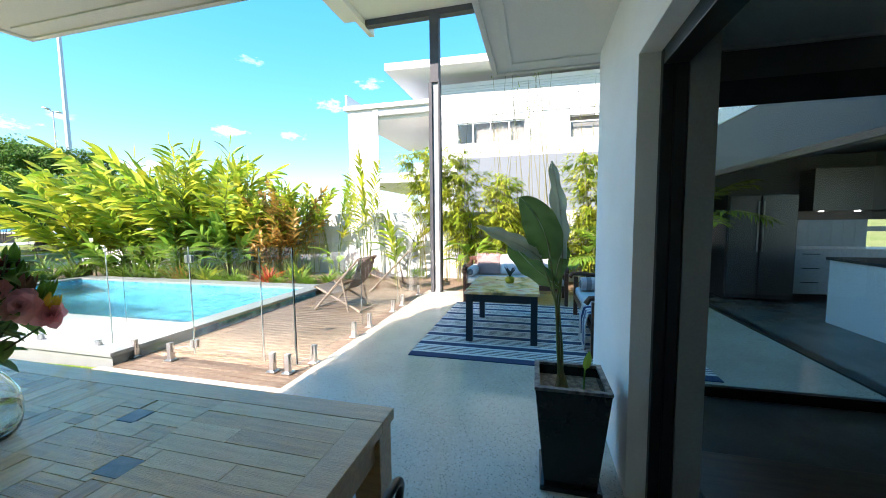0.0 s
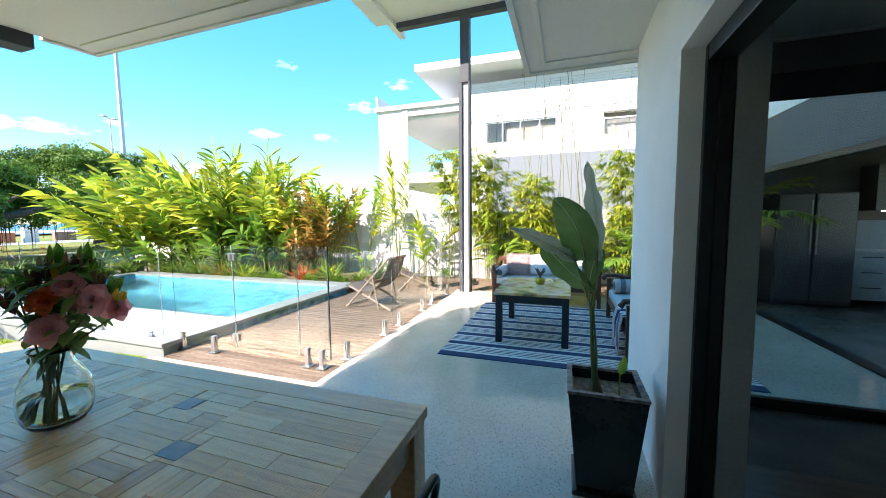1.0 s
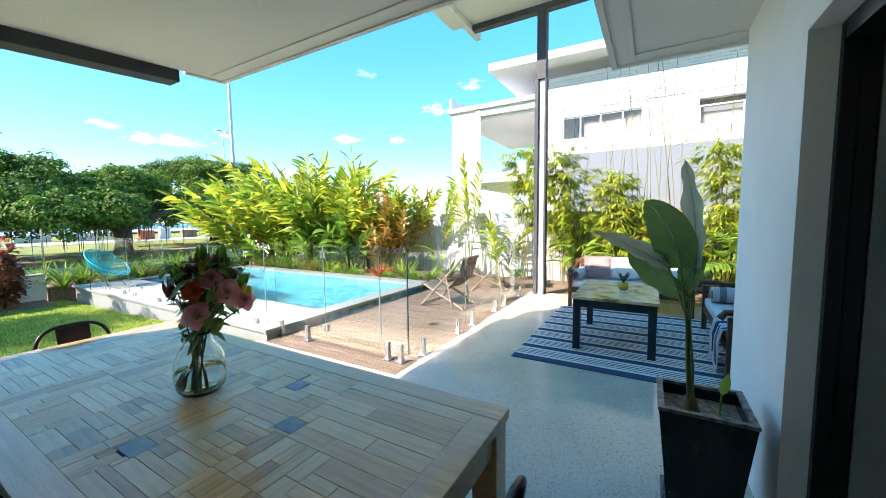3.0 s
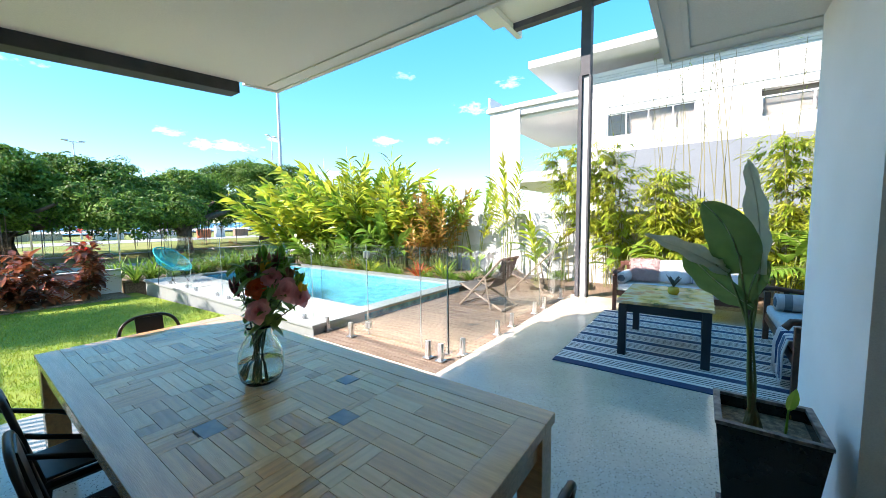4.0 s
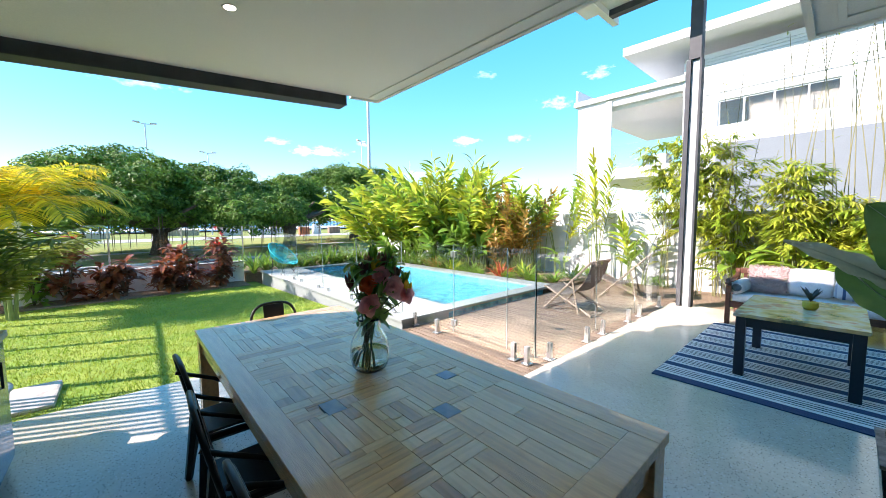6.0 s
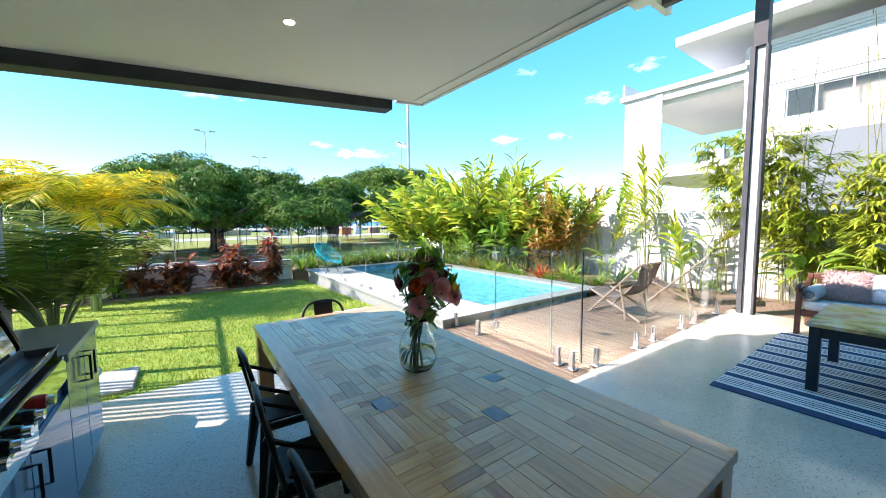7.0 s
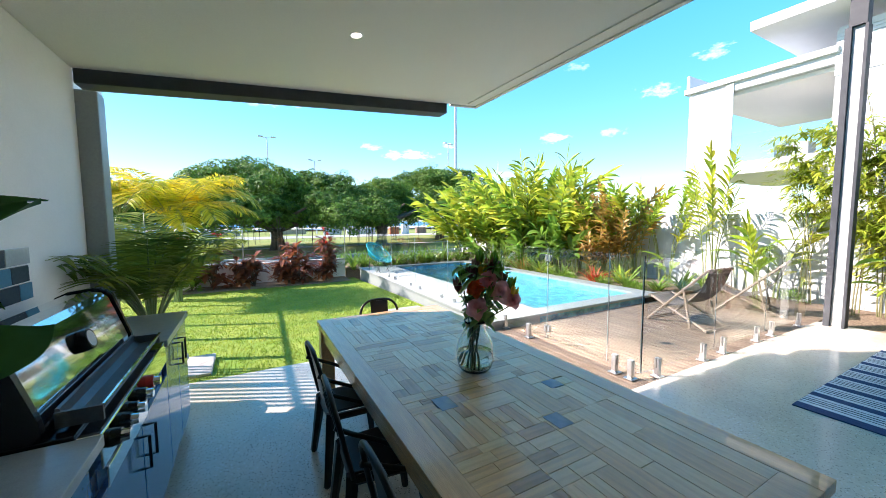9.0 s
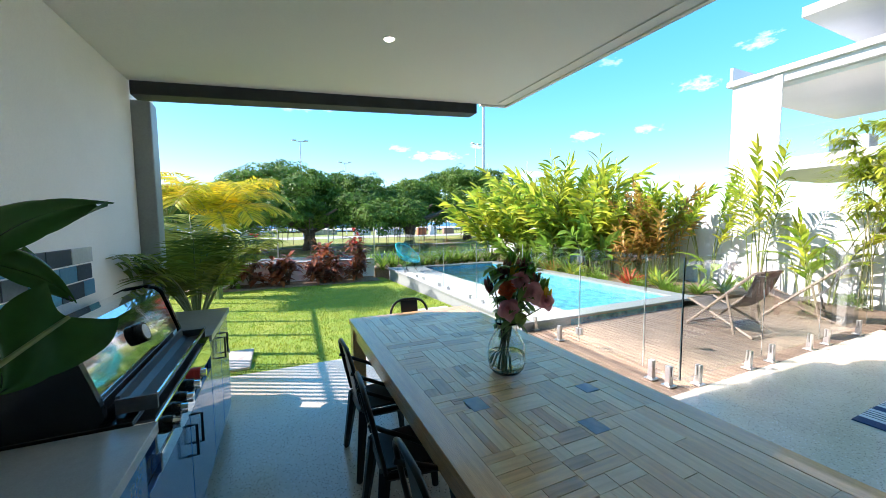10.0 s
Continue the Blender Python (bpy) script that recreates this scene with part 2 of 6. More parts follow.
for x0, x1, y0, y1 in ((-0.24, -0.20, 1.95, 3.22), (-0.20, 0.49, 3.18, 3.22)):
    box(bm, x0, x1, y0, y1, 2.818, 2.83, 0.004)
setting("trim", bm, CEIL, "white fascia boards and raised bead of the ceiling", "trim")
# unseen blocks over the ceiling, the taller added to shade the kitchen wing
bm = BM()
box(bm, -3.6, 6.0, -8.0, 1.9, 3.06, 4.7)
box(bm, -0.5, 6.0, -8.0, 1.9, 4.7, 7.6)
setting("wall_shade_block", bm, WHITE, "unseen white blocks above the patio ceiling, added to cast shade", "wall")

bm = BM()
box(bm, -3.64, 6.0, -1.62, -1.38, 0, 2.685)
# hidden extension past the wall end, added to shade the palm and slab
box(bm, -4.10, -3.64, -1.62, -1.50, 0, 2.55)
# hidden eave block, added to keep the sun off the table's far end
box(bm, -4.5, -3.84, -5.0, -1.45, 2.60, 3.0)
setting("wall_barbecue", bm, WHITE, "white rendered wall behind the outdoor kitchen, with hidden blocks added for shade", "wall")

bm = BM()
box(bm, 0.49, 0.74, 2.03, 3.18, 0, 2.829)
box(bm, 0.49, 0.74, -1.38, 2.03, 2.33, 2.68)
box(bm, 0.49, 0.74, 1.2, 2.03, 2.68, 2.82)
setting("wall_house", bm, WHITE, "white rendered house wall beside the sliding door", "wall")

beam = thing("roof_beam", "dark charcoal steel beam under the patio ceiling", "beam")
bm = BM()
rake(box(bm, -3.82, -3.645, -1.38, 1.575, 2.68, 2.795, 0.006))
part("beam", bm, DARK, beam)
column = thing("patio_post", "grey square steel post at the wall end", "post")
bm = BM()
box(bm, -3.80, -3.645, -1.40, -1.26, 0, 2.555, 0.012)
part("post", bm, GREYPOST, column)

# tall post and the high roof over the lounge
post = thing("tall_post", "tall steel post, charcoal above and pale grey below", "post")
bm = BM()
box(bm, -2.09, -1.91, 7.22, 7.40, 4.3, 5.6, 0.005)
part("upper_sleeve", bm, DARK, post)
bm = BM()
box(bm, -2.055, -1.93, 7.27, 7.38, 0, 4.3, 0.004)
part("shaft", bm, GREYPOST, post)
for x, w_ in ((-2.125, 0.07), (-1.93, 0.035)):
    bm = BM()
    box(bm, x, x + w_, 7.22, 7.385, 0, 4.3, 0.003)
    part("side_channel", bm, DARK, post)
bm = BM()
box(bm, -3.5, 4.0, 5.9, 7.55, 5.72, 5.95)
setting("ceiling_high", bm, CEIL, "white soffit of the high roof over the lounge", "ceiling")
bm = BM()
box(bm, -3.62, -3.5, 5.9, 7.7, 5.6, 6.0)
box(bm, -4.0, -3.74, 5.9, 7.3, 5.75, 6.0)
setting("trim_high_roof", bm, CEIL, "white fascia and gutter of the high roof", "trim")
hb = thing("high_beam", "dark steel beam on the tall post", "beam")
bm = BM()
box(bm, -3.5, 4.0, 7.24, 7.40, 5.6, 5.72, 0.005)
part("beam", bm, DARK, hb)

# ground: one sheet to the horizon, with the lawn and the beds on it
bm = BM()
outer = [bm.verts.new((x, y, -0.62)) for x, y in ((-1500, -1500), (1500, -1500), (1500, 1500), (-1500, 1500))]
hole = [bm.verts.new((x, y, -0.62)) for x, y in ((-11.45, 3.6), (-4.6, 3.6), (-4.6, 6.8), (-11.45, 6.8))]     # room for the pool
for i in range(4):
    bm.faces.new((outer[i], outer[(i + 1) % 4], hole[(i + 1) % 4], hole[i]))
setting("ground", bm, PARK, "dry mown park grass reaching to the beach", "ground")
bm = BM()
box(bm, -13.2, -4.5, -9.0, 2.72, -0.62, -0.03)
for v in bm.verts:
    if v.co.z > -0.3:
        v.co.z -= 0.030 * (-4.5 - v.co.x)
setting("lawn", bm, GRASS_SOIL, "bright green mown lawn", "lawn")
bm = BM()
box(bm, -16.0, -4.5, 6.95, 9.3, -0.62, 0.02)
box(bm, -16.0, -12.2, 2.5, 6.95, -0.62, 0.02)
box(bm, -4.5, 6.0, 7.46, 9.3, -0.62, -0.04)
setting("garden_bed", bm, SOIL, "mulched garden bed behind the pool", "garden bed")
bm = BM()
v = [bm.verts.new(p) for p in ((-1600, -3000, -0.3), (-88, -3000, -0.3), (-88, 3000, -0.3), (-1600, 3000, -0.3))]
bm.faces.new(v)
SEA = mat("sea_water", (0.08, 0.24, 0.34), 0.7, second=(0.10, 0.28, 0.37), scale=0.02, bump=0.3, bump_scale=2)
for dull in (SEA, PARK):
    dull.node_tree.nodes["Principled BSDF"].inputs["Specular IOR Level"].default_value = 0.08
setting("water", bm, SEA, "blue sea beyond the park", "sea")

# ---------------------------------------------------------------- pool
PX0, PX1, PY0, PY1 = -11.3, -4.72, 3.88, 6.55
POOLTILE = mat("pool_tiles", (0.008, 0.17, 0.29), 0.3, second=(0.10, 0.47, 0.57), scale=6, amount=1, bump_scale=12)
bm = BM()
t = 0.15
box(bm, PX0 - t, PX1 + t, PY0 - t, PY1 + t, -1.5, -1.3)
box(bm, PX0 - t, PX0, PY0 - t, PY1 + t, -1.3, 0.08)
box(bm, PX1, PX1 + t, PY0 - t, PY1 + t, -1.3, 0.08)
box(bm, PX0, PX1, PY0 - t, PY0, -1.3, 0.08)
box(bm, PX0, PX1, PY1, PY1 + t, -1.3, 0.08)
box(bm, -6.6, PX1, PY0, PY1, -1.3, -0.35)
setting("pool_shell", bm, POOLTILE, "pool lined with turquoise mosaic", "pool")
bm = BM()
bmesh.ops.create_grid(bm, x_segments=2, y_segments=2, size=0.5)
bmesh.ops.transform(bm, matrix=Matrix.Translation(((PX0 + PX1) / 2, (PY0 + PY1) / 2, 0.04)) @ Matrix.Diagonal((PX1 - PX0 - 0.004, PY1 - PY0 - 0.004, 1, 1)), verts=bm.verts)
WATER = mat("pool_water", (0.72, 0.95, 1.0), 0.02, trans=1.0, ior=1.33, second=(0.70, 0.94, 1.0), bump=1.0, bump_scale=13)
w = setting("water_pool", bm, WATER, "clear turquoise rippled pool water", "pool water")
w.visible_shadow = False
bm = BM()
for x0, x1, y0, y1 in ((PX0 - 0.35, PX1 + 0.32, 2.74, PY0), (PX0 - 0.35, PX1 + 0.32, PY1, PY1 + 0.38), (PX0 - 0.35, PX0, PY0, PY1), (PX1, PX1 + 0.32, PY0, PY1)):
    box(bm, x0, x1, y0, y1, 0.08, 0.13, 0.008)
box(bm, PX0 - 0.3, PX1 + 0.28, 2.78, PY0 - t - 0.002, -0.62, 0.08)
setting("pool_coping", bm, COPING, "pale stone pool surround and coping", "coping")

# deck
DECKWOOD = mat("deck_timber", (0.125, 0.082, 0.050), 0.6, second=(0.19, 0.145, 0.10), scale=4, amount=1, bump=0.25, bump_scale=40, stretch=(1, 9, 9), rand=0.35)
# solid block below the boards, painted near black as the shade in their gaps
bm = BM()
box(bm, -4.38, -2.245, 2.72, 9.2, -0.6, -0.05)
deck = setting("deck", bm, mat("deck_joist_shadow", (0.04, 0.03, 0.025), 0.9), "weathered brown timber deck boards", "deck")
bm = BM()
box(bm, -1.066, 1.066, -0.0435, 0.0435, 0, 0.022, 0.003)
board = mesh_of("deck_board", bm, DECKWOOD)
y = 2.77
while y < 9.15:
    ob = new("deck_board", board)
    ob.parent = deck
    ob.location = (-3.311, y, -0.028 + rnd(-0.001, 0.001))
    ob.rotation_euler = (0, 0, math.pi * (R.random() < 0.5))
    y += 0.097

# ---------------------------------------------------------------- pool fence of frameless glass
EDGE = mat("polished_glass_edge", (0.42, 0.52, 0.49), 0.25, second=(0.36, 0.47, 0.44))


def glass_panel(a, b, z0=0.1, z1=1.27, spigots=None, hinged=False):
    """One pane between two points of the plan, on clamps at the given distances along it."""
    a, b = Vector((*a, 0)), Vector((*b, 0))
    d = (b - a).normalized()
    f = thing("glass_fence_panel", "frameless glass gate leaf hung on steel hinges" if hinged else "clear frameless glass pool fence panel on steel spigots", "glass panel",
              Matrix.Translation(a) @ Matrix.Rotation(math.atan2(d.y, d.x), 4, 'Z'), "pool fence panels")
    w = (b - a).length
    g = part("pane", box(BM(), 0.003, w - 0.003, -0.005, 0.005, z0, z1), GLASS, f)
    g.visible_shadow = False
    part("edge", box(BM(), w - 0.0028, w, -0.005, 0.005, z0, z1), EDGE, f, "polished pale green edge")
    for s in (0.16 * w, 0.84 * w) if spigots is None else spigots:
        bm = BM()
        box(bm, s - 0.05, s + 0.05, -0.05, 0.05, 0, 0.014, 0.004)
        box(bm, s - 0.025, s + 0.025, -0.027, -0.008, 0.014, 0.20, 0.004)
        box(bm, s - 0.025, s + 0.025, 0.008, 0.027, 0.014, 0.20, 0.004)
        box(bm, s - 0.025, s + 0.025, -0.008, 0.008, 0.014, 0.098)
        part("spigot", bm, STEEL, f, "polished steel spigot clamp")
    for z in (0.22, 1.14) if hinged else ():
        bm = BM()
        box(bm, -0.045, 0.045, -0.022, -0.0055, z - 0.04, z + 0.04, 0.003)
        box(bm, -0.045, 0.045, 0.0055, 0.022, z - 0.04, z + 0.04, 0.003)
        tube(bm, ((0, -0.024, z - 0.04), (0, -0.024, z + 0.04)), 0.012, 0.012, 8)
        part("hinge", bm, STEEL, f, "steel glass hinge")
    return f


GX, GY = -2.29, 3.0
for a, b, sp, hg in (((-4.52, GY), (-3.56, GY), (0.10, 0.62), False), ((-3.55, GY), (-2.67, GY), (), True), ((-2.66, GY), (GX, GY), (0.09, 0.27), False),
                     ((GX, GY + 0.01), (GX, 4.40), (0.28, 1.16), False), ((GX, 4.405), (GX, 5.72), (0.22, 1.10), False), ((GX, 5.725), (GX, 7.1), (0.22, 1.15), False),
                     ((-6.0, GY - 0.1), (-4.6, GY - 0.1), None, False), ((-7.5, GY - 0.1), (-6.01, GY - 0.1), None, False), ((-9.0, GY - 0.1), (-7.51, GY - 0.1), None, False), ((-10.5, GY - 0.1), (-9.01, GY - 0.1), None, False)):
    glass_panel(a, b, 0.1 if a[0] > -4.58 else 0.17, 1.27, sp, hg)

# ---------------------------------------------------------------- dining table
TX0, TX1, TY0, TY1, TZ = -3.43, -0.55, 0.13, 1.31, 0.76
WOOD = mat("reclaimed_timber", (0.76, 0.43, 0.175), 0.25, second=(0.52, 0.30, 0.125), scale=4, amount=0.75, bump=0.35, bump_scale=30, stretch=(1, 12, 12), rand=0.16, coat=0.5)
WOODF = mat("oiled_table_frame", (0.70, 0.40, 0.17), 0.25, second=(0.52, 0.29, 0.12), scale=4, amount=0.7, bump=0.25, bump_scale=30, stretch=(1, 12, 12), coat=0.5)
table = thing("dining_table", "large reclaimed timber dining table with a parquet top", "table", pose(0, 0, 0))
bm = BM()
for x0, x1, y0, y1 in ((TX0, TX1, TY0, TY0 + 0.11), (TX0, TX1, TY1 - 0.11, TY1), (TX0, TX0 + 0.11, TY0 + 0.11, TY1 - 0.11), (TX1 - 0.11, TX1, TY0 + 0.11, TY1 - 0.11)):
    box(bm, x0, x1, y0, y1, TZ - 0.045, TZ, 0.004)
part("border", bm, WOODF, table)
bm = BM()
box(bm, TX0 + 0.1, TX1 - 0.1, TY0 + 0.1, TY1 - 0.1, TZ - 0.05, TZ - 0.012)
part("underlay", bm, mat("table_joint_dark", (0.20, 0.12, 0.06), 0.8, second=(0.06, 0.04, 0.025), scale=9, amount=1), table)
for x0, x1, y0, y1 in ((TX0 + 0.05, TX1 - 0.05, TY0 + 0.03, TY0 + 0.06), (TX0 + 0.05, TX1 - 0.05, TY1 - 0.06, TY1 - 0.03), (TX0 + 0.03, TX0 + 0.06, TY0 + 0.06, TY1 - 0.06), (TX1 - 0.06, TX1 - 0.03, TY0 + 0.06, TY1 - 0.06)):
    bm = BM()
    box(bm, x0, x1, y0, y1, TZ - 0.16, TZ - 0.05, 0.003)
    part("apron", bm, WOODF, table)
for x in (TX0 + 0.01, TX1 - 0.12):
    for y in (TY0 + 0.01, TY1 - 0.12):
        bm = BM()
        box(bm, x, x + 0.11, y, y + 0.11, 0, TZ - 0.046, 0.006)
        part("leg", bm, WOODF, table)

# ---------------------------------------------------------------- house interior seen through the door
def frame_bar(name, x0, x1, y0, y1, z0, z1, parent, material=None):
    return part(name, box(BM(), x0, x1, y0, y1, z0, z1, 0.004), material or BLACKFR, parent)


# plaster darkened to grey: the dimness of the unlit rooms is in its colour
INNER = mat("dim_room_plaster", (0.15, 0.15, 0.14), 0.8, second=(0.12, 0.12, 0.115), scale=2, bump=0.05, bump_scale=150)
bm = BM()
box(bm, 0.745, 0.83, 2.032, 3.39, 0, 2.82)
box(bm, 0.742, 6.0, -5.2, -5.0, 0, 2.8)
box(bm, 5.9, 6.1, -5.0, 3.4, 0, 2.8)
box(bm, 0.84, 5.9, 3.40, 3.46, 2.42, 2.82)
setting("wall_interior", bm, INNER, "plain plastered inner walls, dimness of the rooms put into their grey", "wall")
# sheet over the concrete indoors, its dark colour standing in for weak light
bm = BM()
box(bm, 0.745, 5.9, -4.99, 3.39, 0.0005, 0.004)
box(bm, 3.01, 8.9, 3.49, 8.59, 0.0005, 0.004)
setting("floor_rooms", bm, mat("dim_room_slab", (0.17, 0.165, 0.15), 0.25, second=(0.12, 0.115, 0.105), scale=2, amount=1, bump_scale=50), "thin sheet over the inner rooms' slab, coloured dark for their dim light", "floor")
FLOORIN = mat("dark_timber_floor", (0.10, 0.06, 0.045), 0.35, second=(0.14, 0.09, 0.06), scale=3, amount=1, stretch=(1, 8, 1), bump_scale=20)
bm = box(BM(), 0.9, 3.4, -0.5, 2.55, 0.0045, 0.016, 0.004)
mt = tagged(part("floor_mat", bm, FLOORIN), "dark brown mat on the inner floor", "mat")
sd = thing("sliding_door", "black aluminium sliding door frame stacked at the wall end", "door")
frame_bar("jamb", 0.588, 0.64, 1.99, 2.028, 0, 2.328, sd)
frame_bar("stile", 0.645, 0.70, 1.995, 2.028, 0, 2.328, sd)
frame_bar("head_track", 0.588, 0.70, -1.37, 1.985, 2.25, 2.328, sd)
frame_bar("sill_track", 0.59, 0.70, -1.37, 1.985, 0.0, 0.015, sd)
bm = box(BM(), 0.706, 0.83, 2.0, 2.029, 0, 2.6)
setting("trim_jamb", bm, mat("grey_jamb_paint", (0.28, 0.285, 0.27), 0.6, second=(0.25, 0.255, 0.245)), "pale grey door jamb", "trim")
win = thing("end_window", "large fixed window in a black frame", "window")
frame_bar("bottom_rail", 0.84, 5.88, 3.40, 3.46, 0.0, 0.09, win)
frame_bar("top_rail", 0.84, 5.88, 3.39, 3.398, 2.39, 2.59, win, DARK)
frame_bar("stile", 0.84, 0.89, 3.40, 3.46, 0.09, 2.41, win)
g = part("pane", box(BM(), 0.89, 5.88, 3.425, 3.433, 0.09, 2.415), GLASS, win)
g.visible_shadow = False

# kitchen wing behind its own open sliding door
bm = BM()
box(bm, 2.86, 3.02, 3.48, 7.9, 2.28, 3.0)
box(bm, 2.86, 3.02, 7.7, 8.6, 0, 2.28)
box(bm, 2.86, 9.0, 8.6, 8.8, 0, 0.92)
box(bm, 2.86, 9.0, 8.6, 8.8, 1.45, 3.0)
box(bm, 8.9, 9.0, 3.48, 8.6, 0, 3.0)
# kitchen walls and ceiling take the same colour with the shade in it
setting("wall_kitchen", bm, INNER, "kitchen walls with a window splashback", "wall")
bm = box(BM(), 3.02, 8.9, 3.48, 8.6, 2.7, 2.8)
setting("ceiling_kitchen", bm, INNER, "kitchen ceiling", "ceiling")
bm = box(BM(), 2.84, 6.0, 3.47, 8.8, 3.0, 3.25)
setting("roof_kitchen", bm, WHITE, "white roof edge of the kitchen wing", "roof")
kd = thing("kitchen_sliding_door", "black track and frame of the open kitchen door", "door")
frame_bar("floor_track", 2.86, 3.005, 3.5, 7.7, 0.0, 0.02, kd)
frame_bar("head_track", 2.86, 3.0, 3.5, 7.7, 2.2, 2.278, kd)
frame_bar("stile", 2.86, 3.0, 7.62, 7.698, 0.02, 2.2, kd)
FRIDGE = mat("dark_fridge_steel", (0.10, 0.10, 0.105), 0.35, 0.7, scale=3)
fr = thing("fridge", "tall dark steel double-door fridge", "fridge")
part("body", box(BM(), 3.38, 4.42, 7.62, 8.4, 0.04, 1.92, 0.01), FRIDGE, fr)
for x0, x1, hx in ((3.39, 3.86, 3.82), (3.88, 4.41, 3.90)):
    d = part("door", box(BM(), x0, x1, 7.56, 7.615, 0.08, 1.90, 0.01), FRIDGE, fr)
    part("handle", tube(BM(), ((hx, 7.53, 0.9), (hx, 7.53, 1.8)), 0.012), STEEL, d, "slim steel handle")
WHITECAB = mat("white_cabinet", (0.72, 0.74, 0.76), 0.4, second=(0.70, 0.72, 0.74))
kb = thing("kitchen_cabinet", "white drawer cabinet under a dark benchtop", "cabinet")
part("body", box(BM(), 4.46, 8.8, 7.95, 8.58, 0.1, 0.90), WHITECAB, kb)
for z in (0.14, 0.40, 0.66):
    dr = part("drawer", box(BM(), 4.5, 5.2, 7.925, 7.949, z, z + 0.22, 0.005), WHITECAB, kb)
    part("handle", box(BM(), 4.72, 4.98, 7.905, 7.924, z + 0.17, z + 0.185, 0.003), BLACKFR, dr, "black bar handle")
part("benchtop", box(BM(), 4.44, 8.8, 7.9, 8.58, 0.901, 0.935, 0.004), WHITECAB, kb)
ki = thing("kitchen_island", "white kitchen island bench", "island bench")
part("body", box(BM(), 4.05, 6.3, 5.2, 6.25, 0, 0.90, 0.006), WHITECAB, ki)
part("benchtop", box(BM(), 4.02, 6.33, 5.17, 6.28, 0.901, 0.94, 0.004), DARK, ki)
part("socket", box(BM(), 4.9, 5.05, 5.18, 5.199, 0.72, 0.79, 0.003), WHITECAB, ki)
rh = thing("overhead_cabinet", "dark overhead cabinet with lights beneath", "cabinet")
part("body", box(BM(), 5.0, 8.6, 8.2, 8.598, 1.62, 2.4, 0.006), FRIDGE, rh)
EMIT = bpy.data.materials.new("lamp_glow")
EMIT.use_nodes = True
EMIT.node_tree.nodes["Principled BSDF"].inputs["Emission Color"].default_value = (1, 0.95, 0.85, 1)
EMIT.node_tree.nodes["Principled BSDF"].inputs["Emission Strength"].default_value = 4.0
for x in (5.2, 5.75):
    part("light", tube(BM(), ((x, 8.32, 1.605), (x, 8.32, 1.619)), 0.04, seg=16), EMIT, rh, "small round light")

# ---------------------------------------------------------------- fences
FENCE = mat("white_fence_paint", (0.58, 0.595, 0.59), 0.6, second=(0.52, 0.54, 0.54), scale=3, bump=0.1, bump_scale=60, rand=0.06)
fence = thing("garden_fence", "tall white painted board fence", "fence")
part("rail", box(BM(), -6.55, 7.0, 9.40, 9.45, 1.2, 1.3), FENCE, fence)
bm = box(BM(), -0.098, 0.098, -0.012, 0.012, 0, 1.78, 0.006)
fb = mesh_of("fence_board", bm, FENCE)
for i in range(66):
    ob = new("board", fb)
    ob.parent = fence
    ob.location = (-6.45 + 0.2 * i, 9.37 + rnd(-0.002, 0.002), -0.05)
for x in (-6.56, -3.6, -0.6):
    part("post", box(BM(), x - 0.05, x + 0.05, 9.386, 9.40 + 0.08, -0.1, 1.76), FENCE, fence)
lowf = thing("low_fence", "lower white rendered fence behind the plants", "fence")
part("wall", box(BM(), -16, -6.62, 9.35, 9.5, -0.6, 1.15), WHITE, lowf)
lw = thing("boundary_wall", "low white rendered wall behind the lawn bed", "wall")
part("wall", box(BM(), -12.45, -12.25, -9.0, 2.45, -0.62, 0.36), WHITE, lw)
part("cap", box(BM(), -12.48, -12.22, -9.0, 2.45, 0.361, 0.40, 0.006), COPING, lw)
for i in range(7):
    f = thing("boundary_glass", "clear glass panel on the boundary wall", "glass panel", None, "boundary glass panels")
    y0 = -8.0 + i * 1.5
    g = part("pane", box(BM(), -12.36, -12.348, y0, y0 + 1.46, 0.41, 1.42, 0.002), GLASS, f)
    g.visible_shadow = False
    part("post", tube(BM(), ((-12.354, y0 + 1.48, 0.40), (-12.354, y0 + 1.48, 1.44)), 0.018), STEEL, f)
gatepost = thing("gate_pillar", "white rendered gate pillar", "pillar")
part("pillar", box(BM(), -12.2, -11.9, -2.02, -1.72, -0.5, 1.62, 0.01), WHITE, gatepost)

# ---------------------------------------------------------------- neighbour's house
NY = 16.0
HOUSEW = mat("house_white_paint", (0.64, 0.655, 0.65), 0.75, second=(0.59, 0.605, 0.60), scale=1.5, bump=0.08, bump_scale=120)
nh = thing("neighbour_house", "white two-storey rendered house with a balcony", "house")
for b6 in ((-4.5, -3.42, NY, NY + 0.3, -0.6, 7.5), (-3.42, 9.0, NY, NY + 0.3, 3.95, 4.85), (-3.42, 9.0, NY, NY + 0.3, 5.78, 7.5), (-0.42, 1.35, NY, NY + 0.3, 4.85, 5.78),
           (3.9, 9.0, NY, NY + 0.3, 4.85, 5.78), (9.0, 9.3, NY, 26, -0.6, 7.5), (-4.5, 9.3, 26, 26.3, -0.6, 7.5), (-4.5, -4.2, NY + 0.3, 26, -0.6, 3.6)):
    part("wall", box(BM(), *b6), HOUSEW, nh)
# shade on the lower part of the house is painted as a grey band
part("lower_wall", box(BM(), -3.42, 9.0, NY - 0.01, NY + 0.3, -0.6, 4.25), mat("shaded_render", (0.18, 0.205, 0.22), 0.8, second=(0.16, 0.185, 0.20), scale=1.5), nh, "rendered lower wall, its shade put into the grey colour")
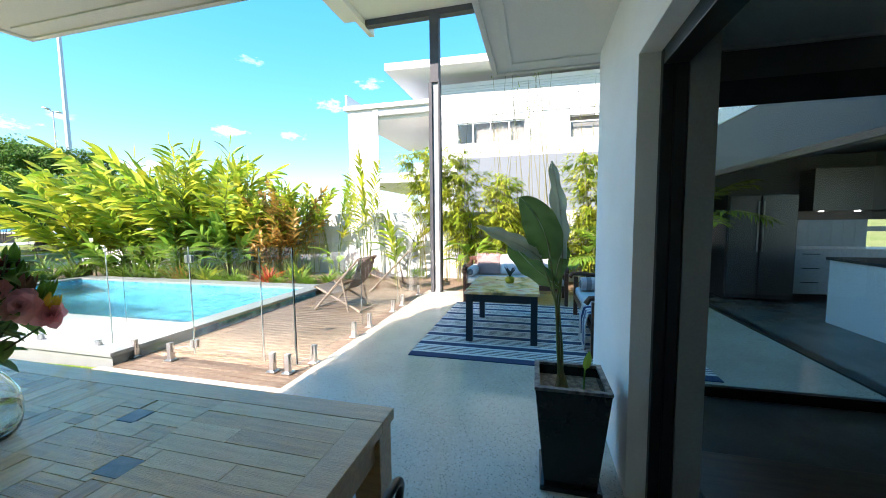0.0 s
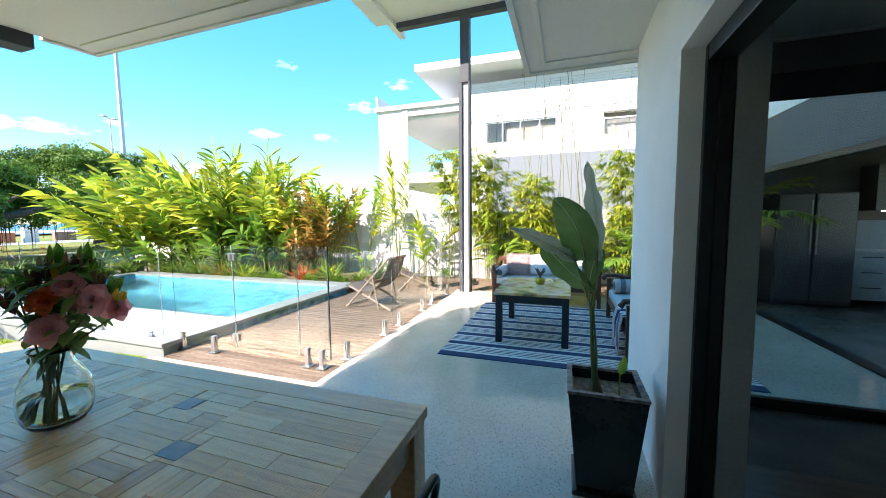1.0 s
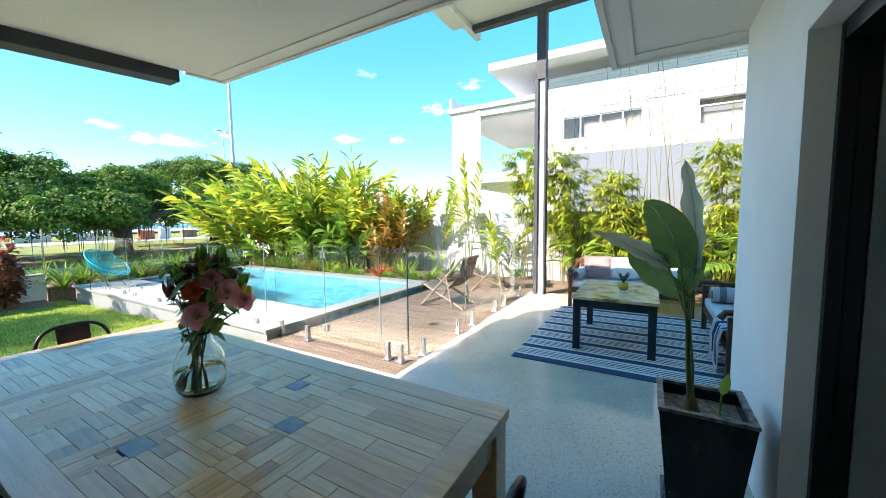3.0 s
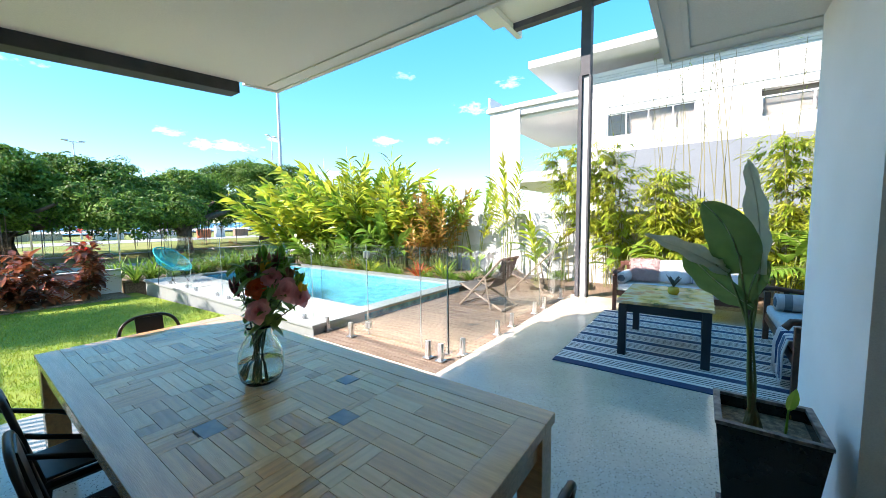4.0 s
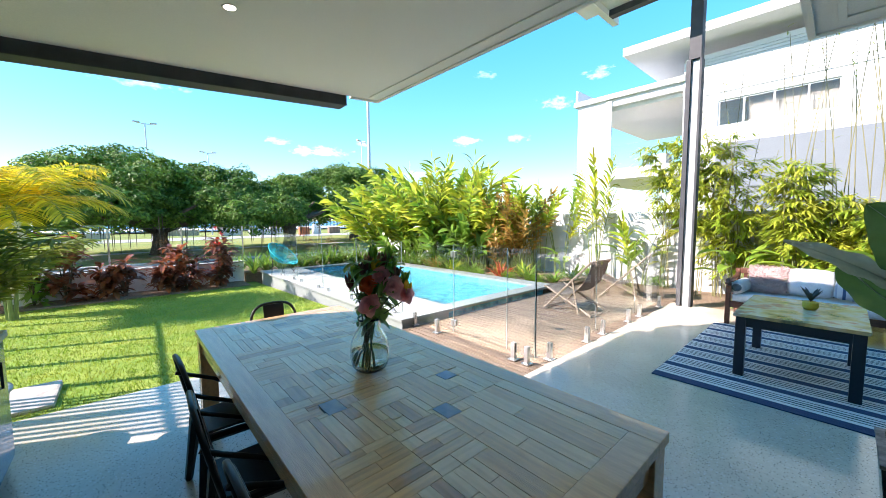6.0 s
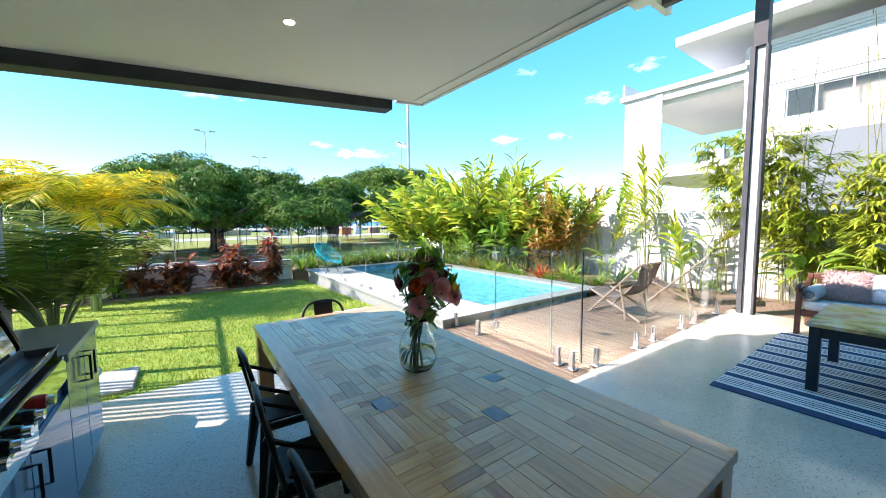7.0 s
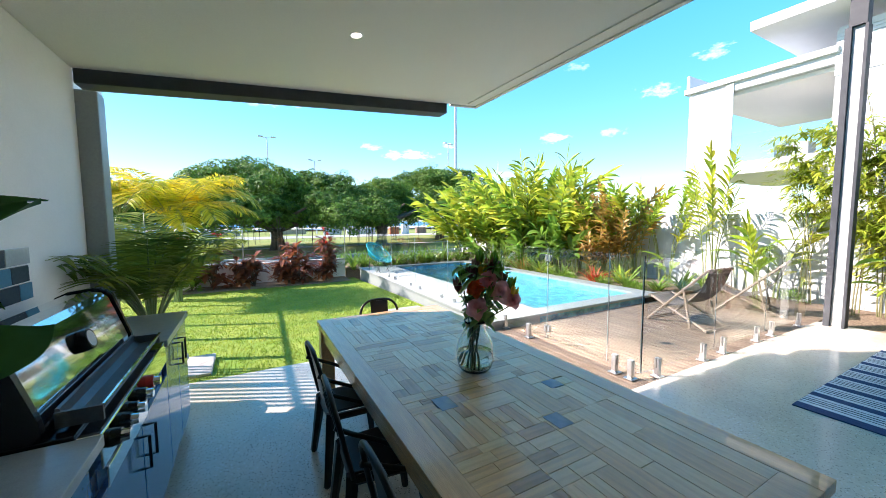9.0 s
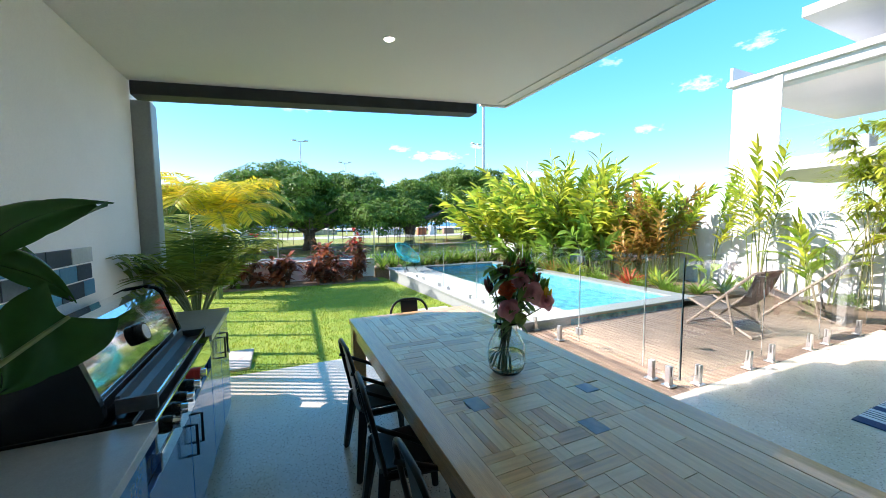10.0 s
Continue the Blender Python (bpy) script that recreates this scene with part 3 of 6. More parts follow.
for i in range(13):
    part("weatherboard", box(BM(), -4.52, 9.0, NY - 0.03, NY - 0.001, 6.05 + i * 0.105, 6.05 + i * 0.105 + 0.09), HOUSEW, nh)
WARM = mat("room_wall_beige", (0.55, 0.52, 0.46), 0.8)
part("roller_blind", box(BM(), -2.6, 8.5, NY + 0.32, NY + 0.34, 4.7, 5.9), mat("taupe_blind", (0.19, 0.175, 0.15), 0.85), nh, "drawn beige roller blind")
part("inner_room", box(BM(), -4.0, 8.5, NY + 1.6, NY + 1.7, 3.9, 7.0), WARM, nh)
bm = BM()
bmesh.ops.create_cube(bm, size=1)
for v in bm.verts:
    x, y, z = v.co
    v.co = Vector((-6.35 if x < 0 else 10.0, 14.9 if y < 0 else 27.0, (7.62 if x > 0 else 7.95) + (0.30 if z > 0 else 0.0)))
part("roof", bm, HOUSEW, nh, "white skillion roof with a deep overhang")
bm = BM()
box(bm, -8.75, -7.35, NY, NY + 0.25, -0.6, 6.75)
box(bm, -7.35, -4.5, NY, NY + 0.25, 6.45, 6.75)
part("balcony_wall", bm, HOUSEW, nh)
part("balcony_roof", box(BM(), -8.9, -4.45, NY - 0.15, 24, 6.751, 6.95, 0.01), HOUSEW, nh)
part("parapet", box(BM(), -8.85, -8.75, NY - 0.05, 22, 6.951, 7.5), HOUSEW, nh)
part("balcony_ceiling", box(BM(), -8.5, -4.52, NY + 0.251, 24, 6.3, 6.44), CEIL, nh)
part("balcony_floor", box(BM(), -8.75, -4.5, NY - 0.02, 24, 3.3, 3.75, 0.01), HOUSEW, nh)
part("pillar", box(BM(), -7.42, -7.18, NY - 0.06, NY - 0.001, -0.6, 6.70), HOUSEW, nh)
part("pillar", box(BM(), -6.2, -5.95, 23.6, 23.8, 3.75, 6.3), HOUSEW, nh)
bal = part("balustrade", box(BM(), -7.18, -4.52, NY + 0.05, NY + 0.062, 3.76, 4.75), GLASS, nh, "glass balustrade")
bal.visible_shadow = False
CUSH = mat("pale_outdoor_cushion", (0.45, 0.47, 0.48), 0.9)
part("balcony_seat", box(BM(), -6.6, -5.6, 18.0, 18.8, 3.76, 4.5, 0.05), CUSH, nh)


def house_window(x0, x1, z0, z1, bars):
    f = part("window", box(BM(), x0, x1, NY + 0.05, NY + 0.09, z1 - 0.05, z1), HOUSEW, nh)
    part("sill", box(BM(), x0, x1, NY + 0.05, NY + 0.09, z0, z0 + 0.05), HOUSEW, f)
    edges = [x0] + bars + [x1 - 0.05]
    for b in edges:
        part("mullion", box(BM(), b, b + 0.05, NY + 0.05, NY + 0.09, z0 + 0.05, z1 - 0.05), HOUSEW, f)
    for a, b in zip(edges, edges[1:]):
        p = part("pane", box(BM(), a + 0.05, b, NY + 0.065, NY + 0.073, z0 + 0.05, z1 - 0.05), GLASS, f)
        p.visible_shadow = False


house_window(-3.42, -0.42, 4.85, 5.78, [-2.72, -1.95, -1.15])
house_window(1.35, 3.9, 4.85, 5.55, [2.6])

# ---------------------------------------------------------------- furniture
def pillow(bm, w, h, t, m=None, n=12):
    """A stuffed cushion: w wide, h high, t thick, with pinched corners."""
    layers = []
    for s in (1, -1):
        g = []
        for i in range(n + 1):
            row = []
            for j in range(n + 1):
                u, v = 2 * i / n - 1, 2 * j / n - 1
                k = (1 - abs(u) ** 2.6) * (1 - abs(v) ** 2.6)
                pin = 1 - 0.10 * (abs(u) * abs(v)) ** 2 + 0.02 * noise.noise(Vector((u * 2, v * 2, w * 9)))
                co = Vector((u * w / 2 * pin, s * t / 2 * max(0, k) ** 0.5 * (1 + 0.12 * noise.noise(Vector((u * 3 + h, v * 3, s)))), v * h / 2 * pin))
                row.append(co)
            g.append(row)
        layers.append(g)
    for g in layers:
        vs = [[bm.verts.new(m @ c if m else c) for c in row] for row in g]
        for i in range(n):
            for j in range(n):
                bm.faces.new((vs[i][j], vs[i + 1][j], vs[i + 1][j + 1], vs[i][j + 1]))
    bmesh.ops.remove_doubles(bm, verts=bm.verts, dist=0.0005)
    return bm


def fabric(name, base, second=None, scale=20, **k):
    return mat(name, base, 0.95, second=second, scale=scale, bump=0.5, bump_scale=400, **k)


def striped(name, colours, widths, axis=0):
    """Woven stripes across the object's own axis."""
    m = fabric(name, (0.8, 0.8, 0.8))
    n, l = m.node_tree.nodes, m.node_tree.links
    sep, md, ramp = n.new("ShaderNodeSeparateXYZ"), n.new("ShaderNodeMath"), n.new("ShaderNodeValToRGB")
    l.new(n["Texture Coordinate"].outputs["Object"], sep.inputs[0])
    total = sum(widths)
    md.operation = 'FLOORED_MODULO'
    l.new(sep.outputs[axis], md.inputs[0])
    md.inputs[1].default_value = total
    dv = n.new("ShaderNodeMath")
    dv.operation = 'DIVIDE'
    l.new(md.outputs[0], dv.inputs[0])
    dv.inputs[1].default_value = total
    ramp.color_ramp.interpolation = 'CONSTANT'
    el = ramp.color_ramp.elements
    p = 0
    for i, (c, wd) in enumerate(zip(colours, widths)):
        e = el[i] if i < 2 else el.new(p / total)
        e.position, e.color = p / total, (*c, 1)
        p += wd
    l.new(dv.outputs[0], ramp.inputs[0])
    mul = n.new("ShaderNodeMix")
    mul.data_type, mul.blend_type = 'RGBA', 'MULTIPLY'
    mul.inputs["Factor"].default_value = 1
    b = n["Principled BSDF"]
    l.new(b.inputs["Base Color"].links[0].from_socket, mul.inputs["A"])
    l.new(ramp.outputs[0], mul.inputs["B"])
    l.new(mul.outputs["Result"], b.inputs["Base Color"])
    return m


# rug with woven stripes, each stripe a raised band
NAVY, OFFW, BLK = fabric("navy_weave", (0.03, 0.06, 0.13)), fabric("ivory_weave", (0.74, 0.73, 0.69)), fabric("black_weave", (0.02, 0.025, 0.035))
rug = thing("rug", "navy, black and ivory striped flatweave rug", "rug")
RX0, RX1, RY0, RY1 = -1.38, 1.7, 3.73, 6.42
period = ((1, 0.10), (0, 0.055), (2, 0.010), (0, 0.036), (2, 0.014), (0, 0.030), (2, 0.014), (0, 0.036), (2, 0.010), (0, 0.055))
bm = BM()
y, k = RY0, 0
first = True
while y < RY1:
    c, wdt = (1, 0.12) if first else period[k % len(period)]
    k += 0 if first else 1
    if first:
        k = 1
        first = False
    y1 = min(y + wdt, RY1)
    prev = set(bm.faces)
    h = 0.009 + 0.001 * (c > 0)
    v = [bm.verts.new(p) for p in ((RX0, y, h), (RX1, y, h), (RX1, y1, h), (RX0, y1, h), (RX0, y, 0.001), (RX1, y, 0.001), (RX1, y1, 0.001), (RX0, y1, 0.001))]
    for q in ((0, 1, 2, 3), (0, 4, 5, 1), (1, 5, 6, 2), (2, 6, 7, 3), (3, 7, 4, 0)):
        f = bm.faces.new([v[i] for i in q])
        f.material_index = c
    y = y1
part("weave", bm, [OFFW, NAVY, BLK], rug)

# coffee table
ctm = mat("painted_tabletop", (0.30, 0.27, 0.07), 0.25, second=(0.48, 0.28, 0.14), scale=6, amount=1, bump_scale=14, coat=0.3)
cn, cl = ctm.node_tree.nodes, ctm.node_tree.links
blot, cr = cn.new("ShaderNodeTexNoise"), cn.new("ShaderNodeValToRGB")
blot.inputs["Scale"].default_value, blot.inputs["Detail"].default_value = 4.0, 5
cl.new(cn["Texture Coordinate"].outputs["Object"], blot.inputs["Vector"])
for i, (p, c) in enumerate(((0.30, (0.16, 0.15, 0.07)), (0.42, (0.60, 0.41, 0.16)), (0.52, (0.62, 0.54, 0.40)), (0.60, (0.55, 0.24, 0.13)), (0.70, (0.22, 0.32, 0.30)))):
    e = cr.color_ramp.elements[i] if i < 2 else cr.color_ramp.elements.new(p)
    e.position, e.color = p, (*c, 1)
cl.new(blot.outputs["Fac"], cr.inputs[0])
cl.new(cr.outputs[0], cn["Principled BSDF"].inputs["Base Color"])
NAVYWOOD = mat("dark_navy_wood", (0.012, 0.018, 0.028), 0.35, second=(0.02, 0.028, 0.04), scale=6)
ct = thing("coffee_table", "dark wooden coffee table with a multicoloured painted top", "coffee table")
CX0, CX1, CY0, CY1, CTZ = -0.84, 0.06, 4.28, 5.52, 0.645
part("tabletop", box(BM(), CX0, CX1, CY0, CY1, CTZ - 0.035, CTZ, 0.006), ctm, ct, "painted top in yellow, ochre and green")
for x0, x1, y0, y1 in ((CX0 + 0.04, CX1 - 0.04, CY0 + 0.03, CY0 + 0.05), (CX0 + 0.04, CX1 - 0.04, CY1 - 0.05, CY1 - 0.03), (CX0 + 0.03, CX0 + 0.05, CY0 + 0.05, CY1 - 0.05), (CX1 - 0.05, CX1 - 0.03, CY0 + 0.05, CY1 - 0.05)):
    part("apron", box(BM(), x0, x1, y0, y1, CTZ - 0.13, CTZ - 0.036), NAVYWOOD, ct)
for x in (CX0 + 0.02, CX1 - 0.10):
    for y in (CY0 + 0.02, CY1 - 0.10):
        part("leg", box(BM(), x, x + 0.08, y, y + 0.08, 0.01, CTZ - 0.036, 0.005), NAVYWOOD, ct)
YPOT = mat("yellow_glaze", (0.62, 0.40, 0.03), 0.2)
pp = thing("small_pot_plant", "little plant in a yellow glazed pot", "pot plant", pose(-0.33, 4.98, CTZ))
part("pot", lathe(BM(), ((0.001, 0), (0.045, 0), (0.062, 0.03), (0.06, 0.075), (0.05, 0.085), (0.045, 0.07), (0.001, 0.065))), YPOT, pp, smooth=True)
bm = BM()
for i in range(14):
    a = rnd(0, 6.28)
    leaf(bm, (0, 0, 0.08), (math.cos(a) * 0.5, math.sin(a) * 0.5, 1), (0, 0, 1), rnd(0.09, 0.19), 0.035, 0.5, 0.2, 4)
part("foliage", bm, leaf_mat("small_plant_leaf", (0.05, 0.07, 0.05), (0.12, 0.05, 0.05)), pp)

# lounges of dark wood with pale cushions
REDWOOD = mat("dark_red_timber", (0.075, 0.03, 0.02), 0.35, second=(0.12, 0.05, 0.03), scale=6, stretch=(1, 8, 8), amount=1, bump=0.15, bump_scale=40)
SEAT = fabric("pale_grey_cushion", (0.55, 0.58, 0.58))
PINK = fabric("dusty_pink_faux_fur", (0.60, 0.44, 0.41), (0.70, 0.56, 0.53), 40)
WHT = fabric("white_textured_cushion", (0.72, 0.73, 0.74))
BLUEW = striped("blue_white_stripe", ((0.7, 0.72, 0.75), (0.05, 0.10, 0.22), (0.7, 0.72, 0.75), (0.3, 0.36, 0.45)), (0.05, 0.03, 0.06, 0.02))
GREYST = striped("grey_bolster_stripe", ((0.62, 0.63, 0.63), (0.22, 0.24, 0.26)), (0.13, 0.07))


def fur(bm, w, h, t, m, count=2600, length=0.05):
    for _ in range(count):
        u, v = rnd(-1, 1), rnd(-1, 1)
        k = max(0, (1 - abs(u) ** 2.6) * (1 - abs(v) ** 2.6)) ** 0.5
        s = R.choice((1, -1))
        p = Vector((u * w / 2, s * t / 2 * k, v * h / 2))
        d = Vector((u * 0.7 + rnd(-0.6, 0.6), s * (0.5 + rnd(0, 0.6)), v * 0.7 + rnd(-0.7, 0.4)))
        q = p + d.normalized() * length * rnd(0.6, 1.2)
        side = d.cross(Vector((rnd(-1, 1), rnd(-1, 1), rnd(-1, 1)))).normalized() * 0.005
        vs = [bm.verts.new(m @ c) for c in (p - side, p + side, q)]
        bm.faces.new(vs)


def lounge(name, label, length, at, group):
    """A lounge whose seat runs along x, its back towards +y."""
    s = thing(name, label, "sofa", at, group)
    L = length
    for x in (0.03, L - 0.03):
        for y, z in ((0.03, 0.64), (0.72, 0.80)):
            part("leg", box(BM(), x - 0.03, x + 0.03, y - 0.03, y + 0.03, 0.0, z - 0.02, 0.006), REDWOOD, s)
        bm = BM()
        tube(bm, ((x, -0.06, 0.60), (x, -0.02, 0.66), (x, 0.10, 0.665), (x, 0.35, 0.64), (x, 0.60, 0.66), (x, 0.74, 0.70)), 0.032, 0.032, 10)
        part("armrest", bm, REDWOOD, s, smooth=True)
        bm = BM()
        for k in range(3):
            box(bm, x - 0.012, x + 0.012, 0.18 + 0.16 * k, 0.23 + 0.16 * k, 0.36, 0.63)
        part("arm_slats", bm, REDWOOD, s)
    part("front_rail", box(BM(), 0.06, L - 0.06, 0.01, 0.05, 0.26, 0.35, 0.004), REDWOOD, s)
    part("back_rail", box(BM(), 0.06, L - 0.06, 0.70, 0.74, 0.70, 0.79, 0.01), REDWOOD, s)
    part("back_rail", box(BM(), 0.06, L - 0.06, 0.70, 0.74, 0.40, 0.46, 0.01), REDWOOD, s)
    for k in range(int(L / 0.12)):
        part("back_slat", box(BM(), 0.10 + k * 0.12, 0.15 + k * 0.12, 0.712, 0.728, 0.46, 0.70), REDWOOD, s)
    part("seat_deck", box(BM(), 0.06, L - 0.06, 0.05, 0.70, 0.30, 0.34), REDWOOD, s)
    part("seat_cushion", box(BM(), 0.07, L - 0.07, 0.02, 0.69, 0.341, 0.46, 0.035), SEAT, s, smooth=True)
    return s


lounge("sofa", "dark timber sofa with pale grey seat cushion", 1.85, pose(-1.28, 6.46, 0), "lounge seats")
lounge("daybed", "dark timber lounge with pale seat cushion beside the rug", 1.9, pose(0.60, 5.95, 0, 0, 0, -90), "lounge seats")


def cushion(material, label, w, h, t, m, furry=False):
    bm = BM()
    pillow(bm, w, h, t, m)
    c = tagged(new("cushion", mesh_of("cushion", bm, material, True)), label, "cushion")
    if furry:
        bm = BM()
        fur(bm, w, h, t, m)
        part("fur", bm, material, c)
    return c


cushion(PINK, "fluffy dusty-pink cushion on the sofa", 0.44, 0.40, 0.16, pose(-0.86, 6.93, 0.66, -18, 0, 3), True)
cushion(WHT, "white textured cushion on the sofa", 0.50, 0.40, 0.16, pose(-0.42, 6.95, 0.665, -18, 0, 0))
cushion(BLUEW, "blue and white striped cushion on the sofa", 0.42, 0.36, 0.14, pose(0.02, 6.88, 0.64, -25, 8, 0))
cushion(WHT, "white cushion on the sofa end", 0.40, 0.34, 0.14, pose(0.34, 6.92, 0.63, -20, -6, 0))
cushion(PINK, "fluffy pink cushion on the daybed", 0.46, 0.42, 0.17, pose(1.02, 5.05, 0.66, -22, 0, -80), True)


def bolster(label, a, b, r, material):
    bm = BM()
    a, b = Vector(a), Vector(b)
    d = (b - a).normalized()
    n = 10
    tube(bm, [a + d * (b - a).length * s for s in (0, 0.02, 0.06, 0.5, 0.94, 0.98, 1)], r, r, 20)
    t = tagged(new("bolster", mesh_of("bolster", bm, material, True)), label, "bolster cushion")
    bm = BM()
    tube(bm, (a - d * 0.012, a - d * 0.002), r * 0.45, r * 0.62, 18)
    part("end_button", bm, fabric("slate_end_" + label[:4], (0.10, 0.14, 0.17)), t, "slate blue round end")
    return t


bolster("striped grey and white bolster on the sofa", (-1.16, 6.52, 0.555), (-1.12, 7.0, 0.56), 0.095, SEAT)
bolster("striped grey and white bolster on the daybed", (0.66, 5.55, 0.565), (1.2, 5.60, 0.565), 0.10, GREYST)
# throw draped over the daybed's front edge
THROW = striped("navy_chevron_throw", ((0.70, 0.72, 0.72), (0.03, 0.06, 0.16), (0.70, 0.72, 0.72), (0.12, 0.2, 0.32)), (0.09, 0.06, 0.05, 0.03), 1)
bm = BM()
n = 26
vs = []
for i in range(n + 1):
    s = i / n * 0.78
    row = []
    for j in range(21):
        u = j / 20
        if s < 0.42:
            p = Vector((1.02 - s, 4.20 + 0.5 * u, 0.472 + 0.008 * math.sin(u * 17 + s * 9)))
        else:
            dz = s - 0.42
            p = Vector((0.585 - 0.012 * math.sin(u * 22) - 0.03 * min(1, dz * 8), 4.20 + 0.5 * u + 0.05 * dz, 0.465 - dz * (1 + 0.12 * math.sin(u * 9))))
        row.append(bm.verts.new(p))
    vs.append(row)
for i in range(n):
    for j in range(20):
        bm.faces.new((vs[i][j], vs[i + 1][j], vs[i + 1][j + 1], vs[i][j + 1]))
th = tagged(new("throw", mesh_of("throw", bm, THROW, True)), "navy and white patterned throw over the daybed edge", "throw blanket")
bm = BM()
for j in range(60):
    u = j / 59
    z = 0.465 - 0.36 * (1 + 0.12 * math.sin(u * 9))
    tube(bm, ((0.556 - 0.012 * math.sin(u * 22), 4.218 + 0.5 * u, z + 0.004), (0.553 + rnd(-0.008, 0.008), 4.218 + 0.5 * u + rnd(-0.006, 0.006), max(0.015, z - rnd(0.05, 0.075)))), 0.003, 0.002, 4)
part("fringe", bm, WHT, th)
md = th.modifiers.new("thickness", 'SOLIDIFY')
md.thickness = 0.008

# dining chairs of black sheet steel
BLACKST = mat("black_sheet_steel", (0.014, 0.014, 0.013), 0.38, 0.4, second=(0.022, 0.02, 0.018), scale=8, bump_scale=80)


def metal_chair():
    c = thing("metal_chair", "black sheet-steel cafe chair at the dining table", "chair", pose(0, 0, 0), "dining chairs")
    bm = BM()
    box(bm, -0.18, 0.18, -0.18, 0.18, 0.432, 0.446, 0.006)
    for v in bm.verts:
        if v.co.y < 0:
            v.co.x *= 0.86
        v.co.z -= 0.012 * (1 - (v.co.x / 0.18) ** 2) * (1 - (v.co.y / 0.18) ** 2)
    part("seat", bm, BLACKST, c)
    bm = BM()
    box(bm, -0.175, 0.175, 0.165, 0.178, 0.375, 0.432, 0.003)
    box(bm, -0.15, 0.15, -0.178, -0.165, 0.375, 0.432, 0.003)
    for s in (-1, 1):
        tube(bm, ((s * 0.155, -0.17, 0.405), (s * 0.178, 0.17, 0.405)), 0.022, 0.022, 6)
    part("skirt", bm, BLACKST, c)
    for sx in (-1, 1):
        for sy in (-1, 1):
            bm = BM()
            top = Vector((sx * (0.165 if sy > 0 else 0.145), sy * 0.165, 0.43))
            foot = Vector((sx * 0.205, sy * 0.215, 0.0))
            tube(bm, (top, top.lerp(foot, 0.5), foot + Vector((0, 0, 0.012)), foot), 0.034, 0.016, 6)
            part("leg", bm, BLACKST, c)
    bm = BM()
    pts = []
    for k in range(25):
        a = math.pi * k / 24
        x = 0.218 * math.copysign(abs(math.cos(a)) ** 0.7, math.cos(a))
        h = math.sin(a) ** 0.45
        pts.append((x * (0.86 + 0.14 * h), -0.17 - 0.085 * h, 0.44 + 0.40 * h))
    tube(bm, pts, 0.0125, 0.0125, 8)
    part("back_hoop", bm, BLACKST, c, smooth=True)
    bm = BM()
    box(bm, -0.082, 0.082, -0.006, 0.006, 0, 0.39, 0.003)
    for v in bm.verts:
        v.co = Vector((v.co.x * (1 + 0.25 * v.co.z), v.co.y - 0.172 - 0.20 * v.co.z + 0.02 * math.sin(v.co.z * 7), v.co.z + 0.44))
    part("back_splat", bm, BLACKST, c)
    for s in (-1, 1):
        bm = BM()
        tube(bm, ((s * 0.182, -0.245, 0.70), (s * 0.195, -0.17, 0.66), (s * 0.20, -0.05, 0.60), (s * 0.195, 0.05, 0.53), (s * 0.178, 0.11, 0.44)), 0.012, 0.012, 8)
        part("side_brace", bm, BLACKST, c, smooth=True)
    return c


ch = metal_chair()
places = ((-2.56, 0.20, 2), (-1.94, 0.19, -3), (-1.30, 0.22, 1))
ch.matrix_basis = pose(places[0][0], places[0][1], 0, 0, 0, places[0][2])
for x, y, a in places[1:]:
    copy_thing(ch, pose(x, y, 0, 0, 0, a))
copy_thing(ch, pose(-3.38, 0.765, 0, 0, 0, -89))
copy_thing(ch, pose(-0.60, 0.72, 0, 0, 0, 91))

# ---------------------------------------------------------------- outdoor kitchen
# glossy grey fronts; the blue of the reflected sky is in the base colour
BLUECAB = mat("sky_tinted_lacquer", (0.045, 0.12, 0.24), 0.2, second=(0.055, 0.135, 0.26), scale=2, coat=0.4)
STONE = mat("grey_composite_top", (0.36, 0.38, 0.37), 0.25, second=(0.31, 0.33, 0.32), scale=30, bump_scale=200)
BGLOSS = mat("black_enamel", (0.010, 0.011, 0.012), 0.18)
CHROME = mat("bright_stainless", (0.74, 0.75, 0.76), 0.05, 1.0, scale=10)
CAST = mat("grey_cast_tray", (0.16, 0.16, 0.17), 0.45, 0.6)
BZ = 0.92
top = tagged(new("benchtop", None), "grey stone benchtop of the outdoor kitchen", "benchtop")
for b6 in ((-3.65, -2.83, -1.375, -0.82, BZ - 0.04, BZ, 0.004), (-1.74, 0.30, -1.375, -0.82, BZ - 0.04, BZ, 0.004), (-2.83, -1.74, -1.375, -1.30, BZ - 0.04, BZ)):
    part("slab", box(BM(), *b6), STONE, top)
